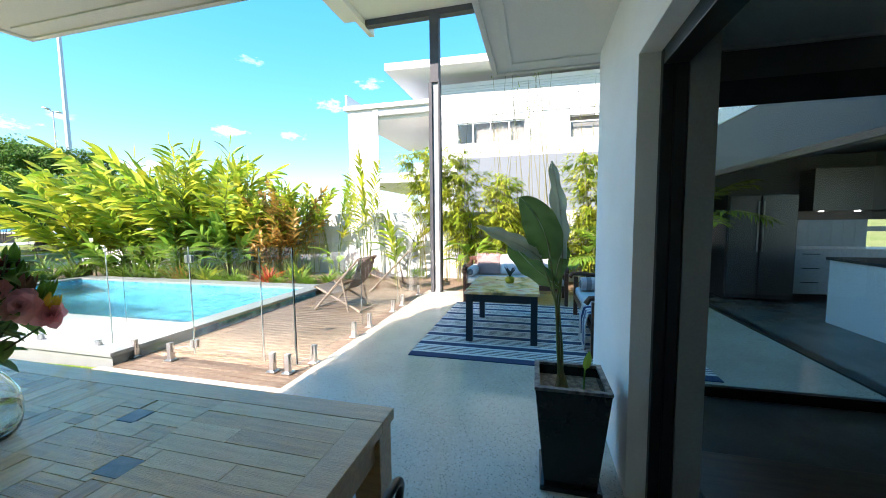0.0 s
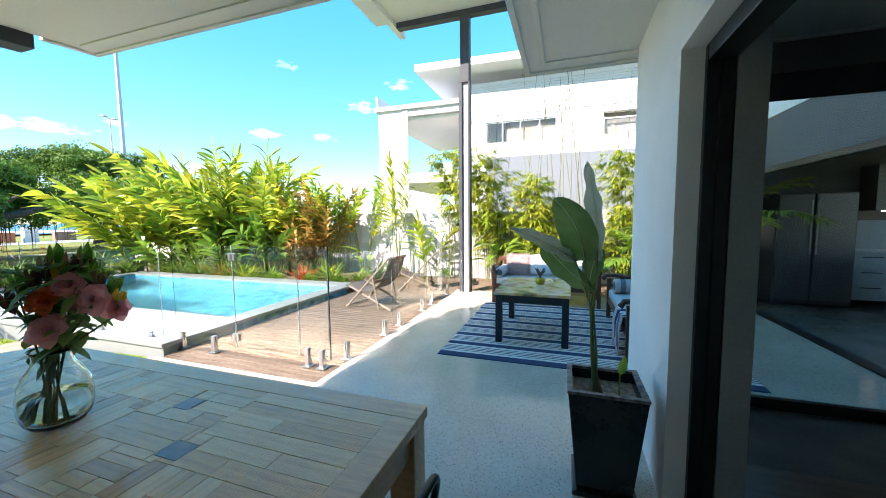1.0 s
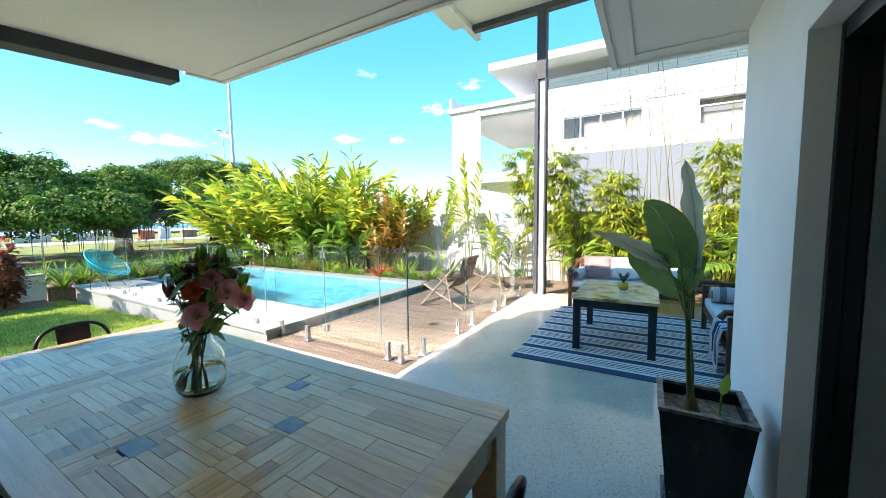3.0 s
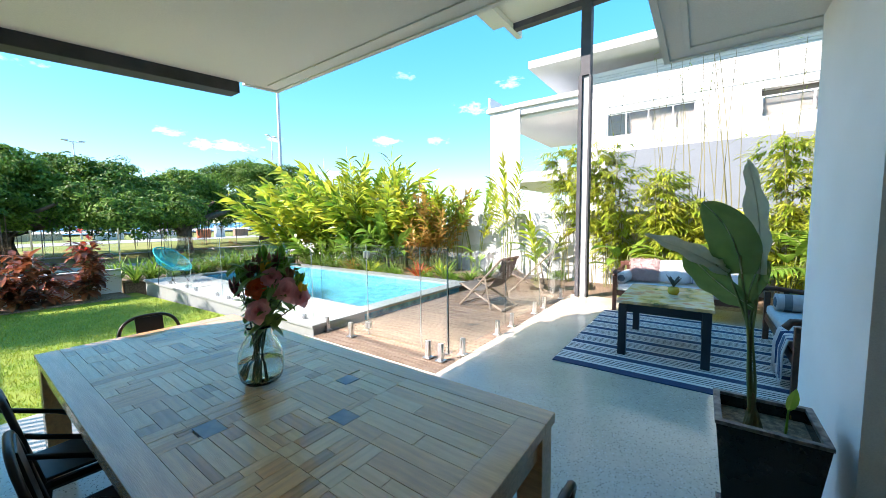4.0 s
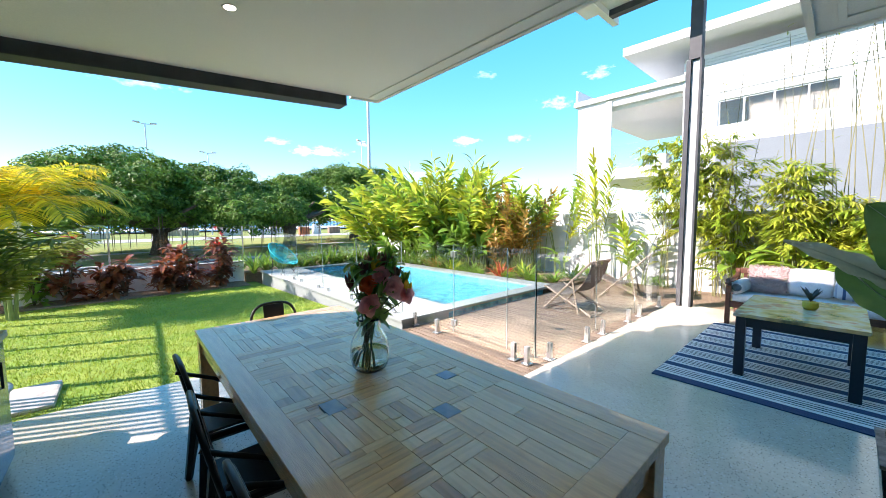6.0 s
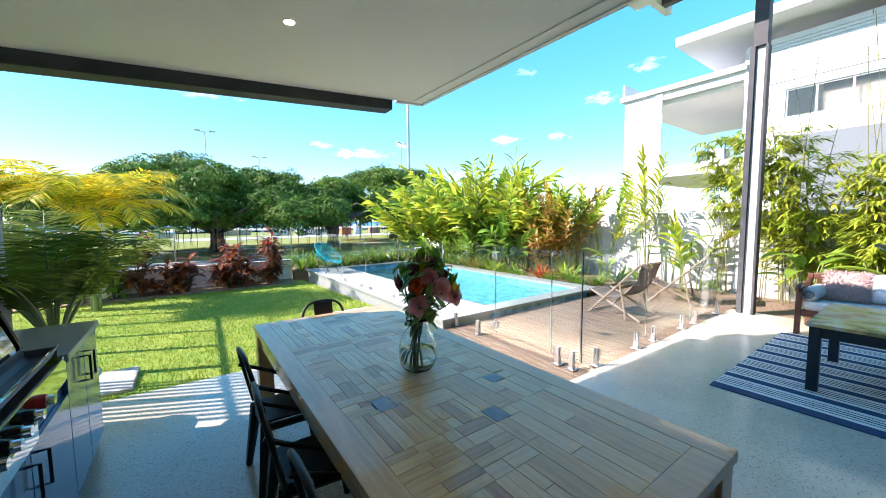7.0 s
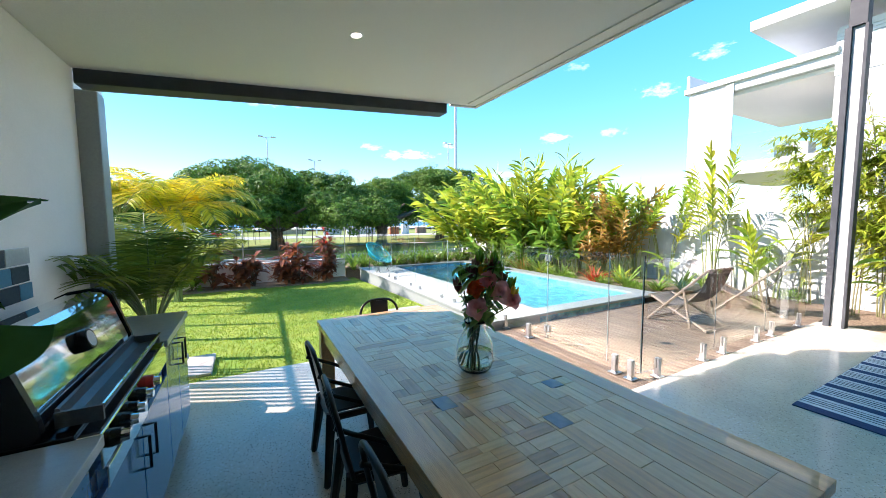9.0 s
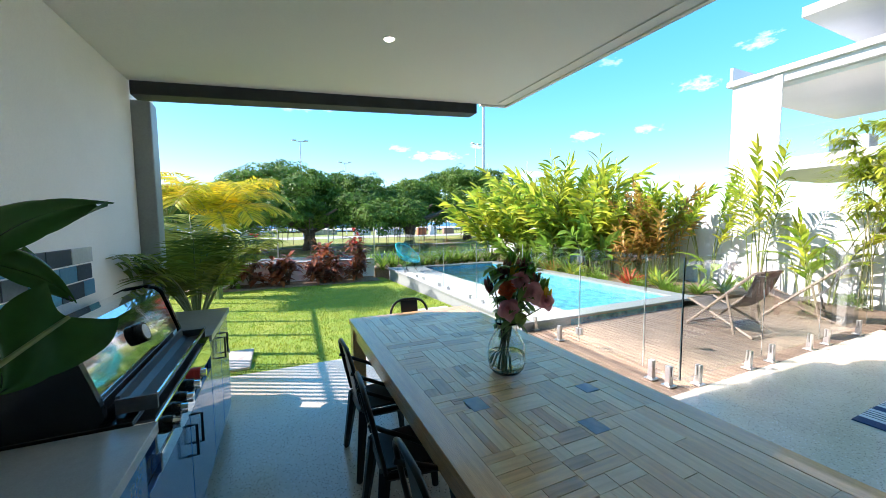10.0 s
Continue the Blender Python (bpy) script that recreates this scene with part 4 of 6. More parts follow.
for x0, x1 in ((-3.63, -2.85), (-2.85, -1.66), (-1.66, -0.9), (-0.9, 0.28)):
    cab = thing("bench_cabinet", "glossy lacquered cabinet under the grey benchtop, sky reflection put into its blue", "cabinet", None, "outdoor kitchen cabinets")
    part("body", box(BM(), x0 + 0.002, x1 - 0.002, -1.37, -0.86, 0.10, 0.78 if x0 == -2.85 else BZ - 0.041), BLUECAB, cab)
    part("plinth", box(BM(), x0 + 0.002, x1 - 0.002, -1.37, -0.92, 0.0, 0.10), DARK, cab)
    n = 2 if x1 - x0 > 0.7 else 1
    w = (x1 - x0) / n
    for k in range(n):
        a = x0 + k * w
        d = part("door", box(BM(), a + 0.004, a + w - 0.004, -0.858, -0.838, 0.11, (0.70 if x0 == -2.85 else BZ - 0.06), 0.003), BLUECAB, cab)
        hx = a + (w - 0.06 if k == 0 else 0.06)
        zt = 0.66 if x0 == -2.85 else 0.80
        bm = BM()
        tube(bm, ((hx, -0.838, zt), (hx, -0.80, zt), (hx, -0.80, zt - 0.15), (hx, -0.838, zt - 0.15)), 0.007, 0.007, 6)
        part("handle", bm, BLACKFR, d, "black square bar handle")

bbq = thing("barbecue", "built-in black and stainless gas barbecue with a closed hood", "barbecue")
X0, X1 = -2.82, -1.75


def profile(bm, pts, x0, x1):
    a = [bm.verts.new((x0, y, z)) for y, z in pts]
    b = [bm.verts.new((x1, y, z)) for y, z in pts]
    n = len(pts)
    for i in range(n):
        bm.faces.new((a[i], a[(i + 1) % n], b[(i + 1) % n], b[i]))
    bm.faces.new(a[::-1])
    bm.faces.new(b)
    return bm


part("firebox", box(BM(), X0 + 0.01, X1 - 0.01, -1.295, -0.90, 0.79, 0.925, 0.004), BGLOSS, bbq)
hood = [(-1.29, 0.93), (-1.29, 1.18), (-1.27, 1.225), (-1.22, 1.25), (-1.13, 1.262), (-1.08, 1.25), (-1.055, 1.225), (-0.985, 1.0), (-0.98, 0.955), (-1.0, 0.93)]
part("hood", profile(BM(), hood, X0 + 0.03, X1 - 0.03), CHROME, bbq, "mirror-polished stainless hood")
big = [(y + (0.008 if y > -1.2 else -0.004), z + (0.008 if z > 1 else 0)) for y, z in hood]
for a, b in ((X0, X0 + 0.029), (X1 - 0.029, X1)):
    part("hood_end", profile(BM(), big, a, b), BGLOSS, bbq, "black enamelled hood end")
g = BM()
c0 = Vector((-2.27, -1.016, 1.115))
nrm = Vector((0, 0.95, 0.30)).normalized()
tube(g, (c0, c0 + nrm * 0.028), 0.048, 0.046, 24)
gauge = part("thermometer", g, BGLOSS, bbq, "round thermometer")
part("dial", tube(BM(), (c0 + nrm * 0.0285, c0 + nrm * 0.030), 0.036, 0.036, 24), mat("white_dial", (0.6, 0.6, 0.6), 0.4), gauge)
bm = BM()
tray = [(-0.965, 1.0), (-0.965, 0.955), (-0.93, 0.935), (-0.86, 0.94), (-0.835, 0.985), (-0.845, 0.988), (-0.868, 0.955), (-0.925, 0.95), (-0.95, 0.965), (-0.953, 1.0)]
profile(bm, tray, X0 + 0.08, X1 - 0.08)
box(bm, X0 + 0.07, X0 + 0.085, -0.965, -0.84, 0.935, 0.99)
box(bm, X1 - 0.085, X1 - 0.07, -0.965, -0.84, 0.935, 0.99)
part("front_tray", bm, CAST, bbq, "dark cast handle tray")
part("tray_rim", tube(BM(), ((X0 + 0.07, -0.84, 0.99), (X1 - 0.07, -0.84, 0.99)), 0.006), CHROME, bbq)
part("control_panel", box(BM(), X0, X1, -0.90, -0.83, 0.79, 0.915, 0.006), CHROME, bbq)
RED = mat("red_knob_ring", (0.45, 0.02, 0.015), 0.3)
for i, x in enumerate((-2.35, -2.20, -2.06, -1.96, -1.84)):
    k = part("knob", tube(BM(), ((x, -0.83, 0.855), (x, -0.80, 0.855)), 0.033, 0.029, 20), RED if i == 0 else BGLOSS, bbq, "red knob" if i == 0 else "black knob")
    part("knob_face", tube(BM(), ((x, -0.7995, 0.855), (x, -0.775, 0.855)), 0.022, 0.02, 20), CHROME, k)
part("drip_drawer", box(BM(), X0 + 0.5, X1 - 0.02, -0.86, -0.825, 0.71, 0.785, 0.004), CHROME, bbq)

# mosaic strip on the wall behind the barbecue
TILES = [mat("glazed_tile_" + n, c, 0.12, second=tuple(q * 0.8 for q in c), scale=6) for n, c in (("teal", (0.10, 0.36, 0.45)), ("slate", (0.07, 0.09, 0.12)), ("pale", (0.50, 0.55, 0.56)), ("blue", (0.10, 0.28, 0.42)))]
mos = thing("mosaic_strip", "band of teal, slate and pale glazed wall tiles", "wall tiles")
z = 1.24
for r in range(3):
    x = -2.84 + 0.02 * (r % 2)
    while x < 0.2:
        w = R.choice((0.12, 0.16, 0.22))
        part("tile", box(BM(), x, x + w - 0.008, -1.38, -1.368, z, z + 0.082, 0.002), R.choice(TILES), mos)
        x += w
    z += 0.09

# downlight
dl = thing("downlight", "small round recessed ceiling downlight, lit", "downlight", pose(-2.52, 0.29, 2.778 + 0.0634 * 0.29, 3.6))
bm = lathe(BM(), ((0.030, -0.001), (0.040, -0.006), (0.042, 0.0), (0.030, 0.0)))
part("ring", bm, CEIL, dl, smooth=True)
part("lamp", tube(BM(), ((0, 0, -0.003), (0, 0, -0.0005)), 0.029, 0.029, 24), EMIT, dl)

# ---------------------------------------------------------------- plants
GINGER = leaf_mat("ginger_leaf", (0.20, 0.37, 0.03), (0.62, 0.58, 0.05), 0.42, 0.35, 0.8, 2.2)
GINGERD = leaf_mat("ginger_leaf_green", (0.14, 0.28, 0.03), (0.24, 0.38, 0.05), 0.45, 0.35, 0.6)
CANE = mat("green_cane", (0.16, 0.22, 0.06), 0.5, second=(0.25, 0.24, 0.10), scale=12)
BROWNLEAF = leaf_mat("copper_leaf", (0.38, 0.19, 0.05), (0.52, 0.38, 0.07), 0.4, 0.4, 0.6)
STRAP = leaf_mat("strap_leaf", (0.12, 0.24, 0.03), (0.24, 0.36, 0.05), 0.4, 0.35, 0.6)
REDLEAF = leaf_mat("burgundy_leaf", (0.13, 0.03, 0.02), (0.34, 0.12, 0.04), 0.3, 0.3, 0.8)
SCARLET = leaf_mat("scarlet_leaf", (0.50, 0.03, 0.02), (0.60, 0.10, 0.05), 0.3, 0.4, 0.5)
BAMBOO = leaf_mat("bamboo_leaf", (0.24, 0.38, 0.03), (0.55, 0.54, 0.07), 0.45, 0.45, 0.7)
CULM = mat("bamboo_culm", (0.17, 0.17, 0.075), 0.45, second=(0.26, 0.23, 0.12), scale=10)
PALMLEAF = leaf_mat("palm_leaf", (0.08, 0.16, 0.02), (0.18, 0.26, 0.04), 0.3, 0.35, 0.5)
ARECA = leaf_mat("areca_leaf", (0.10, 0.18, 0.02), (0.30, 0.34, 0.04), 0.4, 0.55, 0.5)
GOLDPALM = leaf_mat("golden_palm_leaf", (0.34, 0.40, 0.02), (0.88, 0.62, 0.03), 0.5, 0.4, 0.6)
BROAD = leaf_mat("broad_leaf", (0.18, 0.34, 0.04), (0.32, 0.46, 0.06), 0.45, 0.3, 0.5)
BARK = mat("grey_brown_bark", (0.10, 0.075, 0.055), 0.9, second=(0.17, 0.13, 0.10), scale=6, amount=1, bump=0.9, bump_scale=14)


def cane_plant(name, label, x, y, z, canes, height, leaf_len, leaf_w, lmat, spread=0.35, lean=(0, 0), group="", flower=None, step=0.13, start=0.30, whorl=False):
    """Arching canes with two ranks of long leaves."""
    p = thing(name, label, "plant", pose(x, y, z), group)
    bl = BM()
    for _ in range(canes):
        a, h = rnd(0, 6.283), height * rnd(0.65, 1.05)
        out = Vector((math.cos(a), math.sin(a), 0)) * rnd(0.05, spread) * 1.6 + Vector((*lean, 0)) * rnd(0.4, 1.2)
        b = Vector((math.cos(a) * rnd(0, 0.25), math.sin(a) * rnd(0, 0.25), 0))
        pts = []
        for k in range(9):
            s = k / 8
            pts.append(b + out * (h * s ** 1.9) + Vector((0, 0, h * (s - 0.22 * out.length * s * s))))
        part("cane", tube(BM(), pts, 0.016, 0.006, 5, False), CANE, p)
        side = Vector((-out.y, out.x, 0)) if R.random() < 0.6 else Vector((math.cos(a * 3), math.sin(a * 3), 0))
        side = side.normalized() if side.length > 0.01 else Vector((1, 0, 0))
        m = int(h / step)
        for k in range(m):
            s = start + (1 - start) * k / m
            i = min(7, int(s * 8))
            q = pts[i].lerp(pts[i + 1], s * 8 - i)
            d = (pts[i + 1] - pts[i]).normalized()
            sd = side if k % 2 else -side
            if whorl:
                sd = Vector((math.cos(2.4 * k + a), math.sin(2.4 * k + a), rnd(-0.2, 0.3)))
            up = 0.55 + 0.9 * s
            leaf(bl, q, d * up + sd * rnd(0.7, 1.0) + Vector((rnd(-.15, .15), rnd(-.15, .15), rnd(-.1, .1))), d, leaf_len * rnd(0.75, 1.15) * (0.75 + 0.4 * math.sin(3.1 * s)), leaf_w * rnd(0.8, 1.15), rnd(0.5, 1.1), 0.25, 5, 0.42, rnd(-0.5, 0.5))
        leaf(bl, pts[-1], pts[-1] - pts[-2], side, leaf_len * 0.8, leaf_w * 0.6, 0.2, 0.5, 4)
        if flower and R.random() < 0.3:
            for k in range(10):
                f = pts[-1] + Vector((0, 0, 0.02 + 0.028 * k))
                leaf(bl, f, Vector((rnd(-1, 1), rnd(-1, 1), 0.6)), (0, 0, 1), 0.05, 0.03, 0.2, 0.3, 2)
    part("foliage", bl, lmat, p)
    return p


for x, y, n, h, lean in ((-11.9, 7.0, 9, 2.7, (-0.28, -0.12)), (-11.5, 7.9, 12, 3.5, (-0.18, 0)), (-10.7, 7.6, 12, 3.7, (-0.12, -0.05)),
                         (-9.9, 8.1, 13, 3.9, (0, 0)), (-9.2, 7.8, 12, 3.6, (0.08, -0.05)), (-8.5, 8.2, 12, 3.5, (0.12, 0)), (-7.8, 8.4, 9, 3.0, (0.08, -0.05)), (-12.6, 7.9, 9, 3.0, (-0.2, 0))):
    cane_plant("shell_ginger", "tall yellow-green shell ginger with long arching leaves", x, y, 0, n + 2, h * 0.97, 0.66, 0.150, GINGER, 0.42, lean, "ginger clumps", True)
for x, y, n, h in ((-10.2, 7.3, 9, 1.6), (-8.9, 7.4, 9, 1.5), (-7.6, 7.6, 8, 1.5), (-11.2, 7.2, 7, 1.3)):
    cane_plant("green_ginger", "lower dark green ginger at the bed edge", x, y, 0, n, h, 0.50, 0.19, GINGERD, 0.4, (0, -0.1), "low ginger clumps")
for x, y, n, h, mm in ((-7.0, 8.7, 9, 2.7, GINGER), (-6.5, 8.5, 8, 2.7, BROWNLEAF), (-6.15, 8.8, 7, 2.75, GINGER), (-5.5, 9.0, -1, 2.75, GINGER), (-7.4, 8.6, 9, 2.7, GINGER), (-6.9, 8.2, 5, 1.7, BROWNLEAF)):
    cane_plant("croton", "bushy plant with yellow-green and copper leaves", x, y, 0, n + 7, h * 0.93, 0.28, 0.08, mm, 0.33, (0, -0.05), "croton bushes", None, 0.055 if x < -6.2 else 0.075, 0.30 if x < -6.2 else 0.62, True)
cane_plant("spindly_ginger", "slender ginger stems before the white fence", -4.35, 8.75, 0, 6, 3.05, 0.42, 0.075, GINGER, 0.16, (0.02, 0), "ginger clumps", True, 0.11, 0.5)
cane_plant("spindly_ginger", "slender ginger stems before the white fence", -3.4, 8.95, 0, 4, 2.1, 0.5, 0.10, GINGER, 0.22, (0.05, 0), "ginger clumps")


def blade_clump(name, label, x, y, z, count, length, width, lmat, group="", up=1.0, droop=1.1, nseg=5):
    p = thing(name, label, "plant", pose(x, y, z), group)
    bm = BM()
    for _ in range(count):
        a = rnd(0, 6.283)
        leaf(bm, (rnd(-0.06, 0.06), rnd(-0.06, 0.06), 0), (math.cos(a) * rnd(0.2, 1), math.sin(a) * rnd(0.2, 1), up), (0, 0, 1), length * rnd(0.6, 1.1), width, rnd(0.6, 1.0) * droop, 0.25, nseg, 0.4)
    part("foliage", bm, lmat, p)
    return p


spots = [(-12.0 + rnd(-0.2, 0.2), 2.7 + 0.36 * i) for i in range(13)] + [(-12.7 + rnd(-0.2, 0.2), 2.4 + 0.45 * i) for i in range(10)] + [(-11.2 + i * 0.52, 7.15 + rnd(-0.1, 0.1)) for i in range(7)]
for x, y in spots:
    blade_clump("strap_lily", "dark green strap-leaved lily clump", x, y, 0, 46, 0.85, 0.045, STRAP, "lily clumps")
for x, y, mm in ((-7.2, 7.2, STRAP), (-6.2, 7.25, SCARLET), (-6.45, 7.5, BROWNLEAF), (-5.4, 7.35, STRAP), (-4.9, 7.7, BROAD), (-4.7, 8.3, STRAP), (-4.6, 9.0, BROAD), (-6.0, 7.9, GINGER), (-8.0, 7.2, GINGER), (-8.8, 7.15, BROWNLEAF)):
    blade_clump("bed_plant", "low tufted plant at the edge of the garden bed", x, y, 0, 34, rnd(0.5, 0.8), 0.05, mm, "bed edge plants")
for x, y in ((-5.9, 7.15), (-7.6, 7.1), (-5.1, 7.2), (-6.9, 7.1), (-4.3, 8.9), (-3.0, 8.9)):
    p = thing("round_shrub", "small rounded fine-leaved green shrub", "shrub", pose(x, y, 0.0), "small shrubs")
    bm = BM()
    for _ in range(420):
        d = Vector((rnd(-1, 1), rnd(-1, 1), rnd(0, 1)))
        d.normalize()
        leaf(bm, d * rnd(0.12, 0.24), d + Vector((0, 0, 0.4)), (0, 0, 1), 0.07, 0.022, 0.2, 0.2, 2)
    part("foliage", bm, GINGERD, p)
# big paddle leaves before the fence and behind the sofa
for x, y, n, h in ((-3.55, 8.6, 4, 1.3), (-1.4, 7.9, 8, 1.25), (-0.6, 8.0, 8, 1.2), (0.3, 8.1, 7, 1.3), (1.1, 8.0, 7, 1.5), (-5.0, 8.3, 5, 0.9)):
    p = thing("paddle_leaf_plant", "bright green plant with broad paddle leaves", "plant", pose(x, y, -0.04), "paddle-leaf plants")
    bm = BM()
    for _ in range(n):
        a = rnd(0, 6.283)
        out = Vector((math.cos(a), math.sin(a), 0))
        hh = h * rnd(0.5, 0.85)
        part("stalk", tube(BM(), (out * 0.04, out * 0.12 + Vector((0, 0, hh * 0.6)), out * 0.22 + Vector((0, 0, hh))), 0.012, 0.007, 5), CANE, p)
        leaf(bm, out * 0.22 + Vector((0, 0, hh)), out + Vector((0, 0, rnd(0.3, 1.1))), (0, 0, 1), rnd(0.45, 0.7), rnd(0.16, 0.24), rnd(0.5, 1.2), 0.3, 7, 0.45)
    part("foliage", bm, BROAD, p)


def bamboo_clump(x, y, culms, tall, low, high, sprays, label, width=0.5):
    p = thing("bamboo", label, "bamboo", pose(x, y, -0.04), "bamboo clumps")
    bl = BM()
    tops = []
    for _ in range(culms):
        a, r = rnd(0, 6.283), rnd(0, 0.3)
        b = Vector((math.cos(a) * r, math.sin(a) * r, 0))
        h = tall * rnd(0.6, 1.0)
        lean = Vector((rnd(-0.12, 0.12), rnd(-0.12, 0.08), 0))
        pts = [b + lean * h * (k / 7) ** 1.6 + Vector((0, 0, h * k / 7)) for k in range(8)]
        part("culm", tube(BM(), pts, 0.011, 0.004, 6), CULM, p)
        tops.append(pts)
    for _ in range(sprays):
        pts = R.choice(tops)
        zt = rnd(low, high)
        i = min(range(8), key=lambda k: abs(pts[k].z - zt))
        q = Vector((pts[i].x, pts[i].y, zt))
        a = rnd(0, 6.283)
        d = Vector((math.cos(a), math.sin(a), rnd(-0.1, 0.6)))
        L = rnd(0.15, width)
        e = q + d * L
        for k in range(14):
            s = q.lerp(e, 0.25 + 0.75 * k / 13) + Vector((0, 0, -0.10 * (k / 13) ** 2))
            leaf(bl, s, Vector((d.x + rnd(-0.8, 0.8), d.y + rnd(-0.8, 0.8), rnd(-0.5, 0.4))), (0, 0, 1), rnd(0.15, 0.25), 0.033, 0.5, 0.2, 3)
    for pts in tops:      # sparse tufts near the tall tips
        for k in range(4):
            q = pts[-1 - (k > 1)] + Vector((rnd(-.05, .05), rnd(-.05, .05), rnd(-0.25, 0.1)))
            leaf(bl, q, (rnd(-1, 1), rnd(-1, 1), 0.4), (0, 0, 1), 0.13, 0.016, 0.5, 0.2, 3)
    part("foliage", bl, BAMBOO, p)


for x, y, c, t, lo, hi, sp, wdt in ((-2.95, 9.0, 6, 3.5, 1.7, 3.3, 150, 0.45), (-2.1, 8.75, 6, 3.4, 1.3, 3.2, 210, 0.40), (-1.55, 8.8, 7, 4.6, 0.5, 2.7, 270, 0.50),
                                    (-0.85, 8.6, 7, 5.2, 0.4, 2.45, 270, 0.50), (-0.25, 8.8, 6, 5.4, 0.4, 1.95, 190, 0.50), (0.35, 8.5, 7, 5.3, 0.3, 1.75, 170, 0.50), (1.2, 8.7, 7, 5.0, 0.3, 3.0, 300, 0.50), (1.9, 8.4, 6, 4.5, 0.3, 3.2, 320, 0.55)):
    bamboo_clump(x, y, c, t, lo, hi, sp, "leafy clumping bamboo with thin tall culms", wdt)


def frond(br, bl, base, d, length, leaflets, ll, lw, droop, start=0.25):
    """A feather frond: an arching rib with two rows of narrow leaflets."""
    p, d = Vector(base), Vector(d).normalized()
    pts, n = [p], 12
    for k in range(n):
        d = (d + Vector((0, 0, -droop / n * (0.4 + 1.2 * k / n)))).normalized()
        p = p + d * length / n
        pts.append(p)
    tube(br, pts, 0.010, 0.003, 5, False)
    for k in range(leaflets):
        s = start + (1 - start) * k / leaflets
        i = min(n - 1, int(s * n))
        q = pts[i].lerp(pts[i + 1], s * n - i)
        t = (pts[i + 1] - pts[i]).normalized()
        sd = t.cross(Vector((0, 0, 1)))
        sd = sd.normalized() if sd.length > 0.05 else Vector((1, 0, 0))
        up = sd.cross(t)
        L = ll * (0.55 + 0.6 * math.sin(math.pi * min(1, (s - start) / (1 - start) * 0.85 + 0.12)))
        for e in (-1, 1):
            leaf(bl, q, t * rnd(0.55, 0.8) + sd * e + up * rnd(0.1, 0.4), up, L * rnd(0.85, 1.1), lw, rnd(0.5, 0.9), 0.2, 4, 0.35)


def palm(name, label, x, y, z, count, length, h0, lmat, leaflets=30, ll=0.30, lw=0.022, trunk=0.0, lean=(0, 0), droop=1.3, upmin=0.5):
    p = thing(name, label, "palm", pose(x, y, z))
    if trunk:
        for k in range(3):
            a = 2.1 * k
            part("trunk", tube(BM(), ((0.05 * math.cos(a), 0.05 * math.sin(a), 0), (0.10 * math.cos(a), 0.10 * math.sin(a), trunk * 0.5), (0.16 * math.cos(a), 0.16 * math.sin(a), trunk)), 0.035, 0.026, 8), CANE, p)
    for k in range(count):
        a = 2.399 * k + rnd(-0.3, 0.3)
        u = upmin + 1.7 * ((k * 7) % count) / count
        br, bl = BM(), BM()
        frond(br, bl, (0.06 * math.cos(a), 0.06 * math.sin(a), h0), Vector((math.cos(a) + lean[0], math.sin(a) + lean[1], u)), length * rnd(0.8, 1.1), leaflets, ll, lw, droop * rnd(0.8, 1.1))
        fr_ = part("frond", bl, lmat, p)
        part("rib", br, CANE, fr_)
    return p


palm("potted_palm", "green areca palm spreading beside the benchtop", -3.92, -1.10, 0.45, 30, 1.05, 0.38, ARECA, 24, 0.26, 0.021, droop=1.7, upmin=1.6)
pt = thing("palm_pot", "grey round planter under the palm", "planter", pose(-3.90, -1.10, 0))
part("planter", lathe(BM(), ((0.001, 0), (0.16, 0), (0.22, 0.44), (0.235, 0.45), (0.235, 0.47), (0.20, 0.47), (0.19, 0.42), (0.001, 0.41))), STONE, pt, smooth=True)
palm("golden_palm", "golden yellow cane palm at the lawn edge", -10.3, -1.85, -0.28, 26, 2.0, 1.85, GOLDPALM, 44, 0.48, 0.030, trunk=1.8, lean=(0.05, 0.15), droop=2.0, upmin=0.9)
palm("golden_palm", "golden yellow cane palm at the lawn edge", -10.9, -2.9, -0.28, 18, 1.9, 2.1, GOLDPALM, 40, 0.48, 0.030, trunk=2.0, droop=2.0, upmin=0.9)
palm("garden_palm", "green feather palm behind the lounge", 1.75, 7.9, -0.04, 14, 1.5, 0.6, GINGERD, 32, 0.36, 0.03, trunk=0.5, droop=1.2)
palm("garden_palm", "green feather palm behind the lounge", 2.6, 7.9, -0.04, 14, 1.6, 1.4, BAMBOO, 32, 0.36, 0.03, trunk=1.4, droop=1.2)

# burgundy cordylines in the far bed
bm = box(BM(), -12.24, -11.35, -9.0, 2.4, -0.6, -0.20)
setting("garden_bed_far", bm, SOIL, "mulched strip along the boundary wall", "garden bed")
